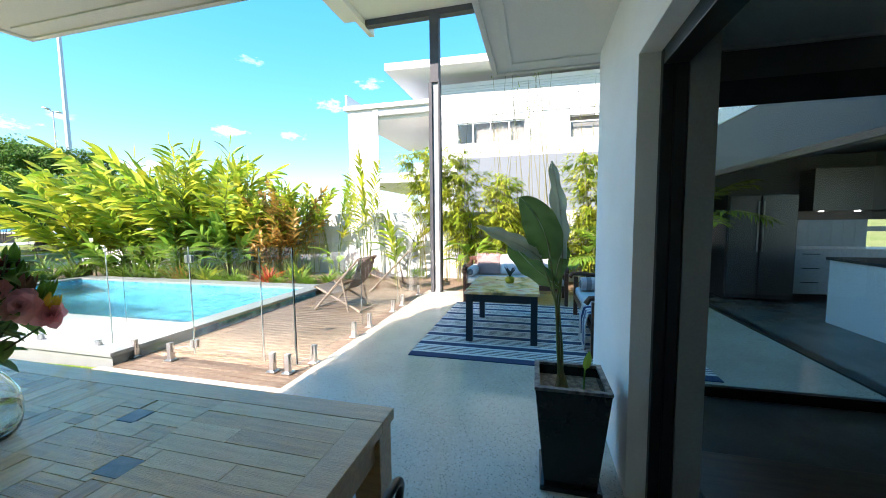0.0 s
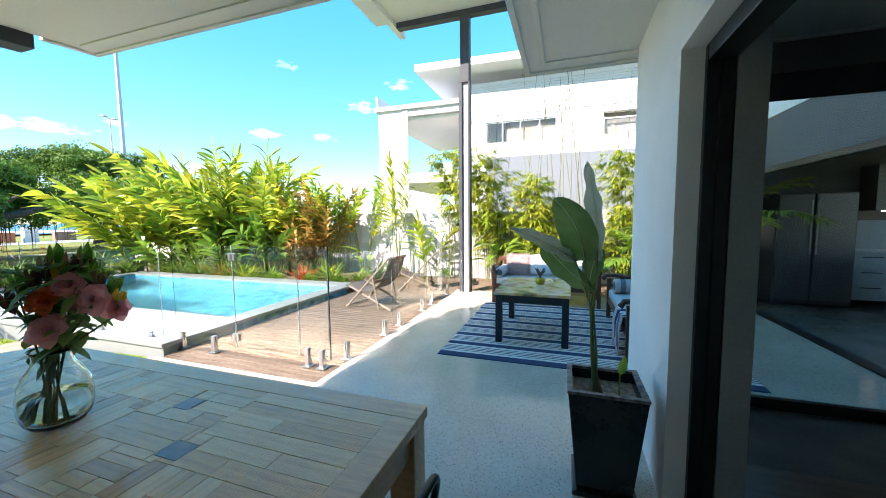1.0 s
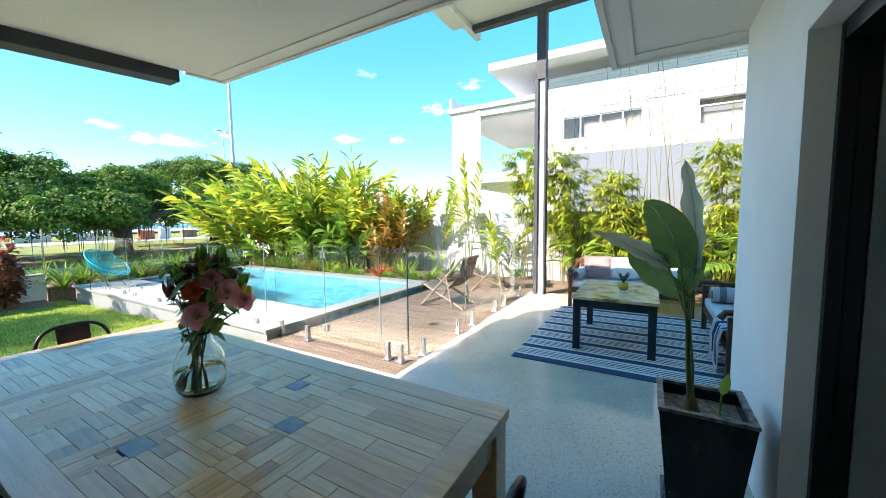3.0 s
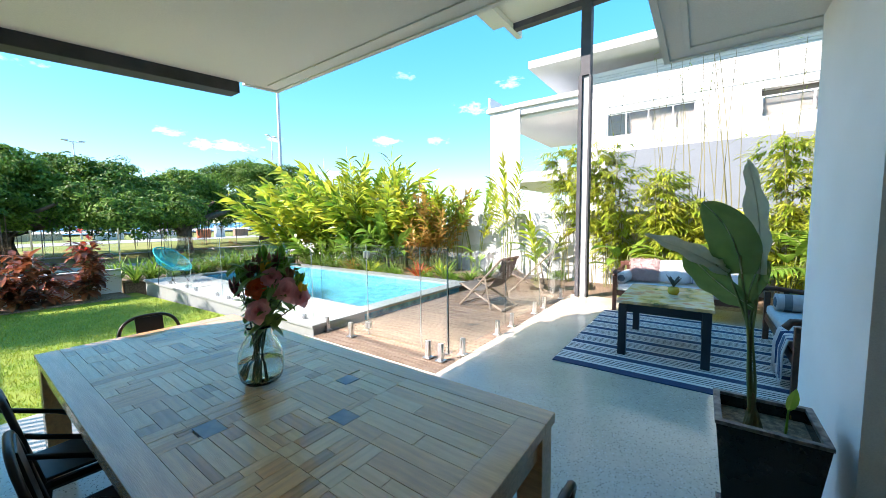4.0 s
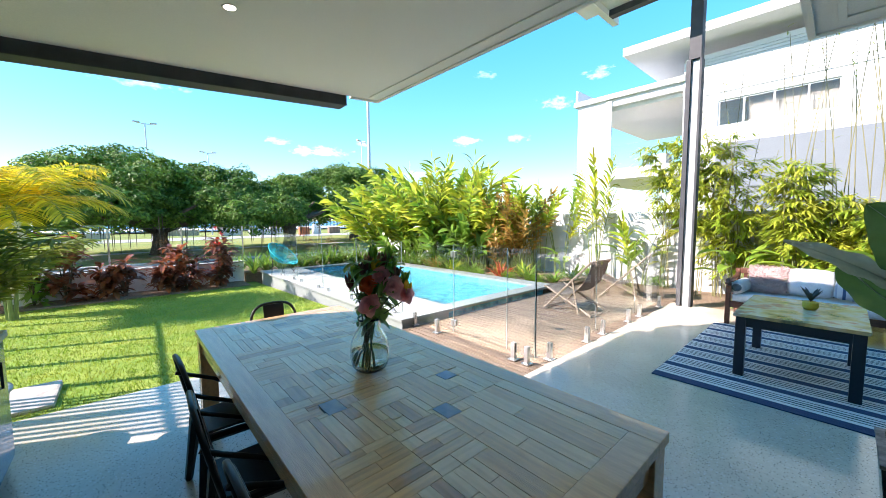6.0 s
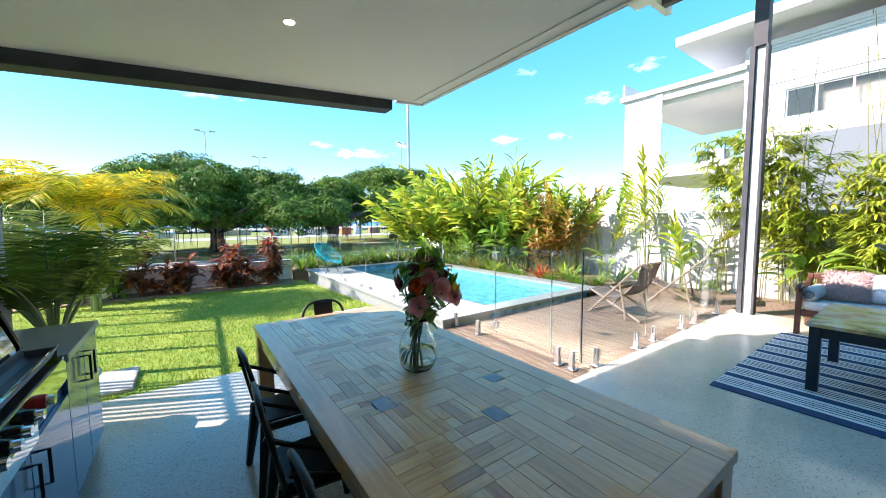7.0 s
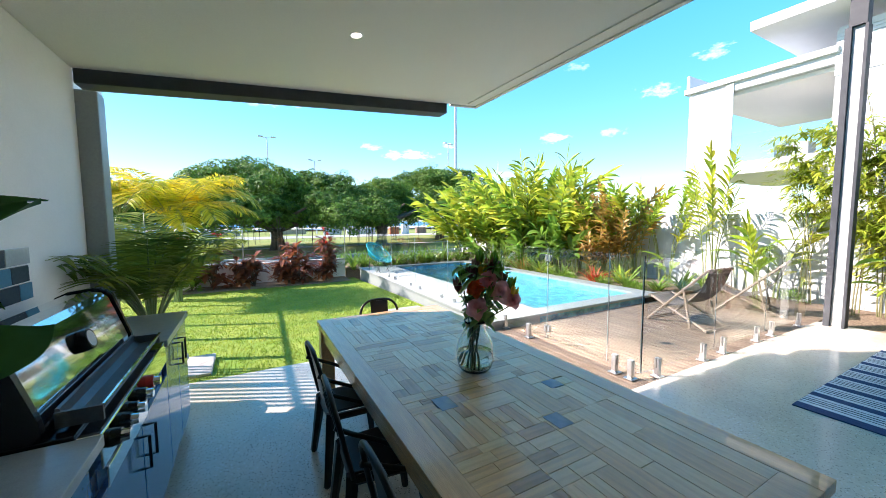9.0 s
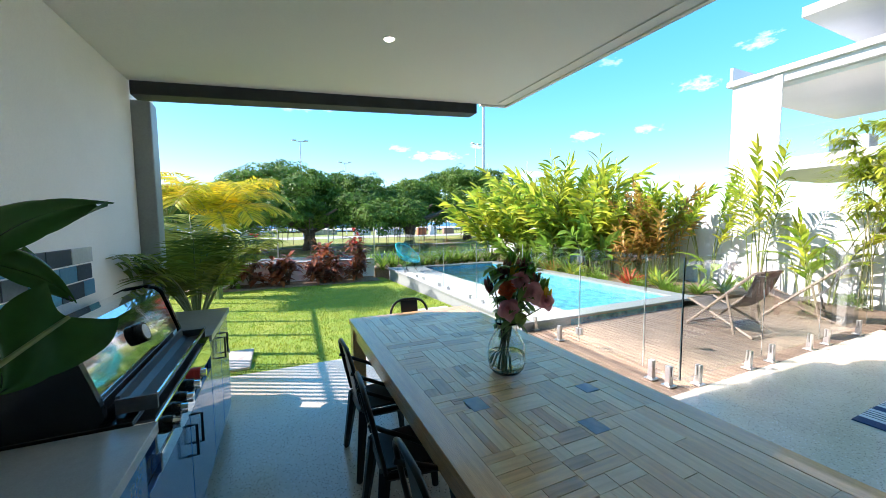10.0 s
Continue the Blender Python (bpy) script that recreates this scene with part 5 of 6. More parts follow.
for x, y, h, n in ((-11.7, -1.75, 1.6, 14), (-11.7, -1.25, 1.5, 14), (-11.7, -0.25, 1.15, 12), (-11.7, 0.62, 1.5, 16), (-11.7, 0.95, 1.2, 12), (-11.7, 1.72, 1.55, 18), (-11.7, -2.6, 1.3, 12), (-11.7, -0.7, 0.95, 8)):
    p = thing("cordyline", "burgundy and bronze broad-leaved cordyline", "plant", pose(x, y, -0.22), "cordylines")
    bm = BM()
    for _ in range(n):
        a, r = rnd(0, 6.283), rnd(0.05, 0.3)
        hh = h * rnd(0.12, 0.85)
        tip = Vector((math.cos(a) * r, math.sin(a) * r, hh))
        part("stem", tube(BM(), ((0, 0, 0), tip * 0.5 + Vector((0, 0, 0.05)), tip), 0.012, 0.009, 5), BARK, p)
        for k in range(13):
            b = rnd(0, 6.283)
            leaf(bm, tip + Vector((0, 0, rnd(-0.12, 0.02))), (math.cos(b), math.sin(b), rnd(-0.1, 1.4)), (0, 0, 1), rnd(0.28, 0.45), 0.115, rnd(0.6, 1.3), 0.2, 4, 0.5)
    part("foliage", bm, REDLEAF if y != -1.75 else GINGERD, p)
    if y in (-1.75, -1.25, 1.72):
        for _ in range(5):
            bm = BM()
            c = Vector((rnd(-0.3, 0.3), rnd(-0.3, 0.3), h * rnd(0.75, 1.05)))
            for k in range(16):
                leaf(bm, c, (rnd(-1, 1), rnd(-1, 1), rnd(-0.2, 1)), (0, 0, 1), 0.11, 0.04, 0.3, 0.2, 3)
            part("bloom", bm, SCARLET, p, "scarlet new growth")

# ---------------------------------------------------------------- fig trees in the park
FIG = leaf_mat("fig_leaf", (0.05, 0.135, 0.012), (0.15, 0.26, 0.02), 0.22, 0.6, 0.9, 0.4)


def leaf_cloud(points, outward, size, rng):
    """Folded leaf quads at many points, turned loosely outward."""
    n = len(points)
    t = np.cross(outward, rng.normal(size=(n, 3)))
    t /= np.linalg.norm(t, axis=1)[:, None] + 1e-9
    b = np.cross(outward, t)
    s = (size * rng.uniform(0.6, 1.3, n))[:, None]
    v = np.stack([points - t * s, points - b * s * 0.55 + outward * s * 0.2, points + t * s, points + b * s * 0.55 + outward * s * 0.2], 1).reshape(-1, 3)
    f = np.arange(4 * n).reshape(n, 4)
    me = bpy.data.meshes.new("leaves")
    me.from_pydata(v.tolist(), [], f.tolist())
    return me


def fig_tree(x, y, rad, top, under, seed, leaves, label):
    rng = np.random.default_rng(seed)
    p = thing("fig_tree", label, "tree", pose(x, y, -0.62), "park fig trees")
    blobs = []
    for i in range(int(88 * (rad / 8.0) ** 1.4)):
        a, r = rng.uniform(0, 6.283), rad * rng.uniform(0, 1) ** 0.55
        edge = r / rad
        zt = under + (top - under) * (1.03 - 0.66 * edge ** 1.9) - rng.uniform(0.1, 1.5)
        br = rng.uniform(0.75, 1.55) * (1.1 - 0.35 * edge)
        blobs.append((r * math.cos(a), r * math.sin(a), max(under + br * 0.5, zt - br * 0.7), br))
        if edge > 0.35:
            blobs.append((r * math.cos(a) * 0.95, r * math.sin(a) * 0.95, under + rng.uniform(0.2, 1.6), br * 1.0))
    blobs = np.array(blobs)
    w = blobs[:, 3] ** 2
    pick = rng.choice(len(blobs), leaves, p=w / w.sum())
    # each bough carries smaller tufts, and the leaves sit on the tufts
    tufts = 26
    td = rng.normal(size=(len(blobs), tufts, 3))
    td /= np.linalg.norm(td, axis=2)[:, :, None]
    td[:, :, 2] = np.where(rng.uniform(size=(len(blobs), tufts)) < 0.7, np.abs(td[:, :, 2]), td[:, :, 2])
    reach = rng.uniform(0.65, 1.12, size=(len(blobs), tufts))
    tsize = rng.uniform(0.22, 0.42, size=(len(blobs), tufts))
    which = rng.integers(0, tufts, leaves)
    br = blobs[pick, 3][:, None]
    d = rng.normal(size=(leaves, 3))
    d /= np.linalg.norm(d, axis=1)[:, None]
    d[:, 2] = np.where(rng.uniform(size=leaves) < 0.6, np.abs(d[:, 2]), d[:, 2])
    pts = blobs[pick, :3] + (td[pick, which] * reach[pick, which][:, None] + d * (tsize[pick, which] * (0.4 + 0.65 * rng.uniform(size=leaves) ** 0.5))[:, None]) * br * np.array([1.2, 1.2, 0.85])
    out = d + td[pick, which] * 0.6 + rng.normal(size=(leaves, 3)) * 0.5 + np.array([0, 0, 0.3])
    out /= np.linalg.norm(out, axis=1)[:, None]
    me = leaf_cloud(pts, out, 0.095, rng)
    me.materials.append(FIG)
    ob = new("crown", me)
    ob.parent = p
    bm = BM()
    for k in range(4):
        a = 1.57 * k + 0.4
        tube(bm, ((0.5 * math.cos(a), 0.5 * math.sin(a), -0.1), (0.25 * math.cos(a), 0.25 * math.sin(a), 0.8), (0.3 * math.cos(a + 1), 0.3 * math.sin(a + 1), 2.0)), 0.26, 0.20, 10)
    part("trunk", bm, BARK, p)
    for k in range(9):
        a = 0.7 * k + rng.uniform(-0.2, 0.2)
        L = rad * rng.uniform(0.55, 0.9)
        bm = BM()
        tube(bm, [(L * s * math.cos(a + 0.3 * s), L * s * math.sin(a + 0.3 * s), 1.5 + (under + 0.7 - 1.0) * s ** 0.6 + 0.15 * math.sin(7 * s + k)) for s in (0, 0.2, 0.4, 0.6, 0.8, 1.0)], 0.30, 0.06, 8)
        part("limb", bm, BARK, p)
    for k in range(46):
        a, r = rng.uniform(0, 6.283), rad * rng.uniform(0.1, 0.75)
        b = (r * math.cos(a), r * math.sin(a))
        z0 = rng.uniform(0.2, 1.6) if k % 6 else 0.0
        part("aerial_root", tube(BM(), ((*b, under + 1.0), (b[0] + 0.05, b[1], (under + 1 + z0) / 2), (*b, z0)), 0.035, 0.012, 4, False), BARK, p)


fig_tree(-31.5, 1.7, 9.2, 6.8, 1.9, 1, 240000, "broad old fig tree with a dense dark crown and aerial roots")
fig_tree(-30.0, 9.8, 5.2, 5.9, 2.3, 5, 80000, "low outer fig crown hanging towards the beach view")
fig_tree(-38.5, 20.0, 9.6, 8.3, 2.5, 2, 150000, "spreading fig tree in the park by the beach")
fig_tree(-37.0, -15.0, 7.5, 7.2, 2.6, 3, 60000, "spreading fig tree beyond the golden palms")
fig_tree(-47.0, 36.0, 9.0, 7.8, 2.6, 4, 50000, "spreading fig tree behind the ginger bed")

# ---------------------------------------------------------------- mown lawn blades
rng = np.random.default_rng(5)
N = 70000
gx, gy = rng.uniform(-11.3, -4.55, N), rng.uniform(-3.2, 2.68, N)
keep = rng.uniform(size=N) < np.clip(1.25 - (-4.5 - gx) / 9.0, 0.2, 1)
gx, gy = gx[keep], gy[keep]
N = len(gx)
gz = -0.03 - 0.03 * (-4.5 - gx)
a = rng.uniform(0, 6.283, N)
h = rng.uniform(0.018, 0.042, N)
w = 0.0045
base = np.stack([gx, gy, gz], 1)
side = np.stack([np.cos(a), np.sin(a), 0 * a], 1) * w
tip = base + np.stack([rng.normal(size=N) * 0.015, rng.normal(size=N) * 0.015, h], 1)
v = np.stack([base - side, base + side, tip], 1).reshape(-1, 3)
me = bpy.data.meshes.new("grass")
me.from_pydata(v.tolist(), [], np.arange(3 * N).reshape(N, 3).tolist())
me.materials.append(leaf_mat("grass_blade", (0.17, 0.285, 0.02), (0.32, 0.36, 0.04), 0.35, 0.5, 0.6))
tagged(new("grass", me), "short bright green grass blades of the lawn", "grass", "", "stuff")

# ---------------------------------------------------------------- parquet of the tabletop
WOODS = [WOOD,
         mat("pale_reclaimed_timber", (0.79, 0.51, 0.245), 0.25, second=(0.62, 0.38, 0.17), scale=4, amount=0.7, bump=0.35, bump_scale=30, stretch=(1, 12, 12), rand=0.13, coat=0.5),
         mat("brown_reclaimed_timber", (0.58, 0.30, 0.11), 0.25, second=(0.34, 0.15, 0.05), scale=4, amount=0.7, bump=0.35, bump_scale=30, stretch=(1, 12, 12), rand=0.13, coat=0.5),
         mat("blue_painted_timber", (0.14, 0.20, 0.23), 0.4, second=(0.26, 0.26, 0.24), scale=9, amount=1, bump=0.3, bump_scale=30, rand=0.3)]
block_cache = {}


def block(x0, x1, y0, y1, kind):
    """One parquet block, its grain along its longer side."""
    lx, ly = x1 - x0, y1 - y0
    turn = ly > lx
    a, b = (ly, lx) if turn else (lx, ly)
    key = (round(a, 3), round(b, 3), kind)
    if key not in block_cache:
        g = 0.0007
        block_cache[key] = mesh_of("block", box(BM(), -a / 2 + g, a / 2 - g, -b / 2 + g, b / 2 - g, -0.011, 0, 0.0014), WOODS[kind])
    ob = new("block", block_cache[key])
    ob.parent = table
    tilt = 0.0 if kind == 3 else 1.0
    ob.location = ((x0 + x1) / 2, (y0 + y1) / 2, TZ - 0.001 - tilt * R.choice((0, 0, 0.0004, 0.001)))
    ob.rotation_euler = (tilt * R.uniform(-0.006, 0.006), tilt * R.uniform(-0.004, 0.004), math.pi / 2 * turn + math.pi * R.randrange(2))


def pick():
    return R.choices((0, 1, 2), (6, 5, 2))[0]


IX0, IX1, IY0, IY1 = TX0 + 0.11, TX1 - 0.11, TY0 + 0.11, TY1 - 0.11
# small painted inlays: middle of each, size along x and y, blue or slate
INLAYS = ((-1.26, 0.78, 0.105, 0.085), (-1.53, 1.02, 0.085, 0.085), (-1.63, 0.42, 0.12, 0.085))


def lay(x0, x1, y0, y1, kind):
    """A block, cut round any inlay that it meets."""
    if x1 - x0 < 0.012 or y1 - y0 < 0.012:
        return
    for cx, cy, sx, sy in INLAYS:
        a0, a1, b0, b1 = cx - sx / 2, cx + sx / 2, cy - sy / 2, cy + sy / 2
        if x0 < a1 - 1e-6 and x1 > a0 + 1e-6 and y0 < b1 - 1e-6 and y1 > b0 + 1e-6:
            lay(x0, max(x0, a0), y0, y1, kind)
            lay(min(x1, a1), x1, y0, y1, kind)
            lay(max(x0, a0), min(x1, a1), y0, max(y0, b0), kind)
            lay(max(x0, a0), min(x1, a1), min(y1, b1), y1, kind)
            return
    block(x0, x1, y0, y1, kind)


def panel(x0, x1, y0, y1):
    """A field of the parquet: a bundle of planks of uneven width one way, some of them in two lengths."""
    along = R.random() < (0.62 if x1 - x0 >= y1 - y0 else 0.38)
    a0, a1, b0, b1 = (x0, x1, y0, y1) if along else (y0, y1, x0, x1)
    n = max(1, round((b1 - b0) / R.choice((0.05, 0.065, 0.08, 0.095))))
    cuts = [0.0]
    for _ in range(n):
        cuts.append(cuts[-1] + R.uniform(0.7, 1.3))
    for k in range(n):
        c0, c1 = (b0 + (b1 - b0) * cuts[j] / cuts[-1] for j in (k, k + 1))
        ends = [a0, a1]
        if a1 - a0 > 0.17 and R.random() < 0.5:
            ends.insert(1, a0 + (a1 - a0) * R.choice((0.3, 0.4, 0.5, 0.62, 0.72)))
        for e0, e1 in zip(ends, ends[1:]):
            lay(*((e0, e1, c0, c1) if along else (c0, c1, e0, e1)), pick())


def fields(x0, x1, y0, y1):
    """Cuts the tabletop unevenly into fields about a forearm long."""
    w, h = x1 - x0, y1 - y0
    if max(w, h) < 0.30 or (max(w, h) < 0.46 and R.random() < 0.4):
        panel(x0, x1, y0, y1)
    elif w >= h:
        c = x0 + w * R.uniform(0.36, 0.64)
        fields(x0, c, y0, y1)
        fields(c, x1, y0, y1)
    else:
        c = y0 + h * R.uniform(0.36, 0.64)
        fields(x0, x1, y0, c)
        fields(x0, x1, c, y1)


# a strip of long planks at the house end, then the mixed fields
k = IX1 - 0.62
for j in range(12):
    ya, yb = IY0 + (IY1 - IY0) * j / 12, IY0 + (IY1 - IY0) * (j + 1) / 12
    if j >= 6:
        c = k + R.choice((0.0, 0.0, 0.24, 0.38))
        lay(k, c, ya, yb, pick())
        lay(c, IX1, ya, yb, pick())
fields(k, IX1, IY0, (IY0 + IY1) / 2)
fields(IX0, k, IY0, IY1)
for cx, cy, sx, sy in INLAYS:
    block(cx - sx / 2, cx + sx / 2, cy - sy / 2, cy + sy / 2, 3)

# ---------------------------------------------------------------- vase of flowers
VX, VY = -1.87, 0.755
vase = thing("flower_vase", "round clear glass vase half full of water", "vase", pose(VX, VY, TZ) @ Matrix.Diagonal((0.94, 0.94, 1.08, 1)))
outer = ((0.001, 0.0), (0.055, 0.0), (0.086, 0.008), (0.104, 0.03), (0.114, 0.07), (0.115, 0.11), (0.107, 0.155), (0.085, 0.195), (0.066, 0.22), (0.061, 0.245), (0.064, 0.262), (0.072, 0.275))
inner = ((0.069, 0.275), (0.060, 0.262), (0.057, 0.245), (0.062, 0.218), (0.081, 0.193), (0.103, 0.153), (0.111, 0.11), (0.110, 0.07), (0.100, 0.032), (0.082, 0.014), (0.05, 0.010), (0.001, 0.010))
gl = part("glass", lathe(BM(), outer + inner, 40), GLASS, vase, smooth=True)
gl.visible_shadow = False
wt = part("water", lathe(BM(), ((0.001, 0.011), (0.05, 0.011), (0.081, 0.016), (0.099, 0.034), (0.109, 0.07), (0.1098, 0.105), (0.001, 0.105)), 40), mat("vase_water", (0.97, 0.99, 0.99), 0.0, trans=1.0, ior=1.33, second=(0.97, 0.99, 0.99)), vase, smooth=True)
wt.visible_shadow = False
STEMM = mat("flower_stem", (0.07, 0.12, 0.03), 0.5, second=(0.16, 0.14, 0.06))
FLEAF = leaf_mat("bouquet_leaf", (0.16, 0.29, 0.06), (0.28, 0.40, 0.11), 0.35, 0.4, 0.5)
PETALP = leaf_mat("pink_petal", (0.95, 0.42, 0.45), (0.97, 0.60, 0.58), 0.5, 0.6, 0.25)
PETALO = leaf_mat("orange_petal", (0.85, 0.15, 0.05), (0.90, 0.25, 0.08), 0.3, 0.6, 0.25)
LILYB = leaf_mat("lily_bud", (0.28, 0.07, 0.07), (0.30, 0.26, 0.08), 0.25, 0.45, 0.9)
YELP = leaf_mat("yellow_petal", (0.75, 0.50, 0.04), (0.80, 0.40, 0.05), 0.3, 0.5, 0.2)
right, near = Vector((0.745, 0.667, 0)), Vector((0.667, -0.745, 0))


def at(r, z, n=0.0):
    return right * r + near * n + Vector((0, 0, z))


def bloom(c, d, rad, material, label):
    """A full open flower: spiralled cupped petals round its axis."""
    bm = BM()
    d = Vector(d).normalized()
    f = frame_of(d)
    for k in range(26):
        a = 2.399 * k
        s = k / 25
        o = Vector((math.cos(a), math.sin(a), 0))
        tilt = 1.6 - 1.45 * s
        leaf(bm, c + f @ (o * rad * 0.12 * s) - d * rad * 0.25, f @ (o * (0.25 + 0.9 * s) + Vector((0, 0, tilt))), f @ Vector((0, 0, 1)), rad * (0.55 + 0.6 * s), rad * (0.55 + 0.5 * s), 0.15, 0.55, 5, 0.62)
    return part("bloom", bm, material, vase, label, True)


blooms = [(0.095, 0.50, 0.05, 0.064, PETALP, "pink"), (0.165, 0.445, 0.065, 0.075, PETALP, "pink"), (0.235, 0.405, 0.045, 0.060, PETALP, "pink"), (0.035, 0.355, 0.085, 0.075, PETALP, "pink"), (0.025, 0.455, 0.07, 0.064, PETALO, "orange")]
for r, z, n, rad, m, nm in blooms:
    c = at(r, z, n)
    bloom(c, near * 0.9 + right * r * 2 + Vector((0, 0, 0.55)), rad * 0.76, m, "open ruffled " + nm + " flower")
    part("stem", tube(BM(), (at(-r * 0.3 - 0.01, 0.03, -0.02), at(0.0, 0.24, 0.0), c - Vector((0, 0, 0.02))), 0.004, 0.0035, 6), STEMM, vase)
for k in range(12):
    r, n = rnd(-0.06, 0.05), rnd(-0.05, 0.05)
    e = at(rnd(-0.12, 0.18), rnd(0.42, 0.62), rnd(-0.1, 0.08))
    part("stem", tube(BM(), (at(-0.9 * e.dot(right) * 0.35 - 0.015 + rnd(-.02, .02), 0.025, n), at(rnd(-0.03, 0.03), 0.24, rnd(-0.03, 0.03)), e), 0.0045, 0.003, 6), STEMM, vase)
bm = BM()
for _ in range(210):
    z = rnd(0.24, 0.58)
    w = 0.06 + 0.14 * min(1, (z - 0.24) / 0.22)
    a = rnd(0, 6.283)
    c = at(0.04 * (z - 0.2) * 4 + rnd(-1, 1) * w * 0.6, z, rnd(-1, 0.45) * w * 0.75)
    leaf(bm, c, (math.cos(a), math.sin(a), rnd(-0.3, 0.9)), (0, 0, 1), rnd(0.07, 0.125), rnd(0.04, 0.062), rnd(0.4, 1.1), 0.2, 4, 0.45)
part("foliage", bm, FLEAF, vase)
for r, z, n, m in ((-0.02, 0.62, 0, LILYB), (0.03, 0.60, 0.02, YELP), (0.06, 0.63, 0, LILYB), (0.10, 0.61, -0.02, LILYB), (0.13, 0.60, 0.02, GINGERD), (0.16, 0.57, 0.04, LILYB), (-0.05, 0.60, 0.03, LILYB), (0.21, 0.55, 0.03, GINGERD), (0.23, 0.50, 0.06, YELP), (-0.11, 0.58, 0.0, GINGERD), (-0.13, 0.52, 0.03, LILYB), (0.09, 0.66, -0.04, GINGERD), (0.0, 0.67, -0.03, GINGERD)):
    bm = BM()
    b = at(r * 0.85 + 0.015, z - 0.115, n - 0.03)
    for k in range(5):
        a = 1.257 * k
        leaf(bm, b, right * r * 2.5 + Vector((math.cos(a) * 0.28, math.sin(a) * 0.28, 1)), (math.cos(a), math.sin(a), 0), rnd(0.08, 0.11), 0.034, -0.3, 0.5, 5, 0.5)
    part("bud", bm, m, vase)

# ---------------------------------------------------------------- bird of paradise in its tall pot
POTM = mat("glazed_black_pot", (0.010, 0.010, 0.011), 0.15, second=(0.02, 0.018, 0.017), scale=5, bump=0.1, bump_scale=40)
POTRIM = mat("worn_pot_rim", (0.20, 0.19, 0.18), 0.5, second=(0.03, 0.03, 0.03), scale=25, amount=1)
PXC, PYC = 0.205, 2.14
tp = thing("strelitzia_pot", "tall tapered glossy black square pot with broad-leaved plant", "potted plant", pose(PXC, PYC, 0))


def square_ring(bm, h0, z0, h1, z1):
    a = [bm.verts.new((sx * h0, sy * h0, z0)) for sx, sy in ((-1, -1), (1, -1), (1, 1), (-1, 1))]
    b = [bm.verts.new((sx * h1, sy * h1, z1)) for sx, sy in ((-1, -1), (1, -1), (1, 1), (-1, 1))]
    for i in range(4):
        bm.faces.new((a[i], a[(i + 1) % 4], b[(i + 1) % 4], b[i]))
    return a, b


bm = BM()
square_ring(bm, 0.14, 0.03, 0.195, 0.60)
a, b = square_ring(bm, 0.001, 0.03, 0.14, 0.03)
square_ring(bm, 0.195, 0.60, 0.172, 0.60)
square_ring(bm, 0.172, 0.60, 0.165, 0.52)
bmesh.ops.remove_doubles(bm, verts=bm.verts, dist=0.0004)
part("pot", bm, POTM, tp)
bm = BM()
square_ring(bm, 0.199, 0.595, 0.199, 0.612)
square_ring(bm, 0.199, 0.612, 0.17, 0.612)
square_ring(bm, 0.17, 0.612, 0.17, 0.595)
square_ring(bm, 0.17, 0.595, 0.199, 0.595)
bmesh.ops.remove_doubles(bm, verts=bm.verts, dist=0.0004)
part("rim", bm, POTRIM, tp, "chipped pale rim")
part("saucer", box(BM(), -0.165, 0.165, -0.165, 0.165, 0.0, 0.03, 0.006), POTM, tp)
part("soil", box(BM(), -0.168, 0.168, -0.168, 0.168, 0.50, 0.54), SOIL, tp)
PADDLE = leaf_mat("strelitzia_leaf", (0.10, 0.20, 0.05), (0.18, 0.28, 0.10), 0.45, 0.25, 0.15, 2.0)
pr, pn = Vector((0.955, 0.295, 0)), Vector((0.295, -0.955, 0))


def q(r, z, n=0.0):
    return pr * r + pn * n + Vector((0, 0, z))


def paddle(base, mid, tip, width, face, roll=0.25, ripple=0.010):
    """A big paddle blade from its stalk's end to its tip, bent through mid, its upper side towards face."""
    bm = BM()
    n, c = 18, 5
    rows2 = []
    for i in range(n + 1):
        s = i / n
        p = base * (1 - s) ** 2 + mid * 2 * s * (1 - s) + tip * s * s
        t = ((mid - base) * (1 - s) + (tip - mid) * s).normalized()
        sd = t.cross(face).normalized()
        nr = sd.cross(t).normalized()
        w = width * 0.5 * (math.sin(math.pi * min(1, (0.06 + 0.94 * s) ** 0.8)) ** 0.6 if s < 1 else 0.02)
        row = []
        for j in range(-c, c + 1):
            u = j / c
            row.append(bm.verts.new(p + sd * u * w + nr * (roll * w * u * u + ripple * math.sin(s * 21 + j) * abs(u))))
        rows2.append(row)
    for a, b in zip(rows2, rows2[1:]):
        for j in range(2 * c):
            bm.faces.new((a[j], a[j + 1], b[j + 1], b[j]))
    return bm


root = Vector((-0.045, -0.04, 0.54))
PALEBLADE = leaf_mat("strelitzia_pale_side", (0.42, 0.48, 0.36), (0.52, 0.55, 0.44), 0.35, 0.3, 0.1, 3.0)


def w3(x, z, y=0.0):
    """A point of the plant given by its place in the room."""
    return Vector((x - PXC, -0.04 + y, z))


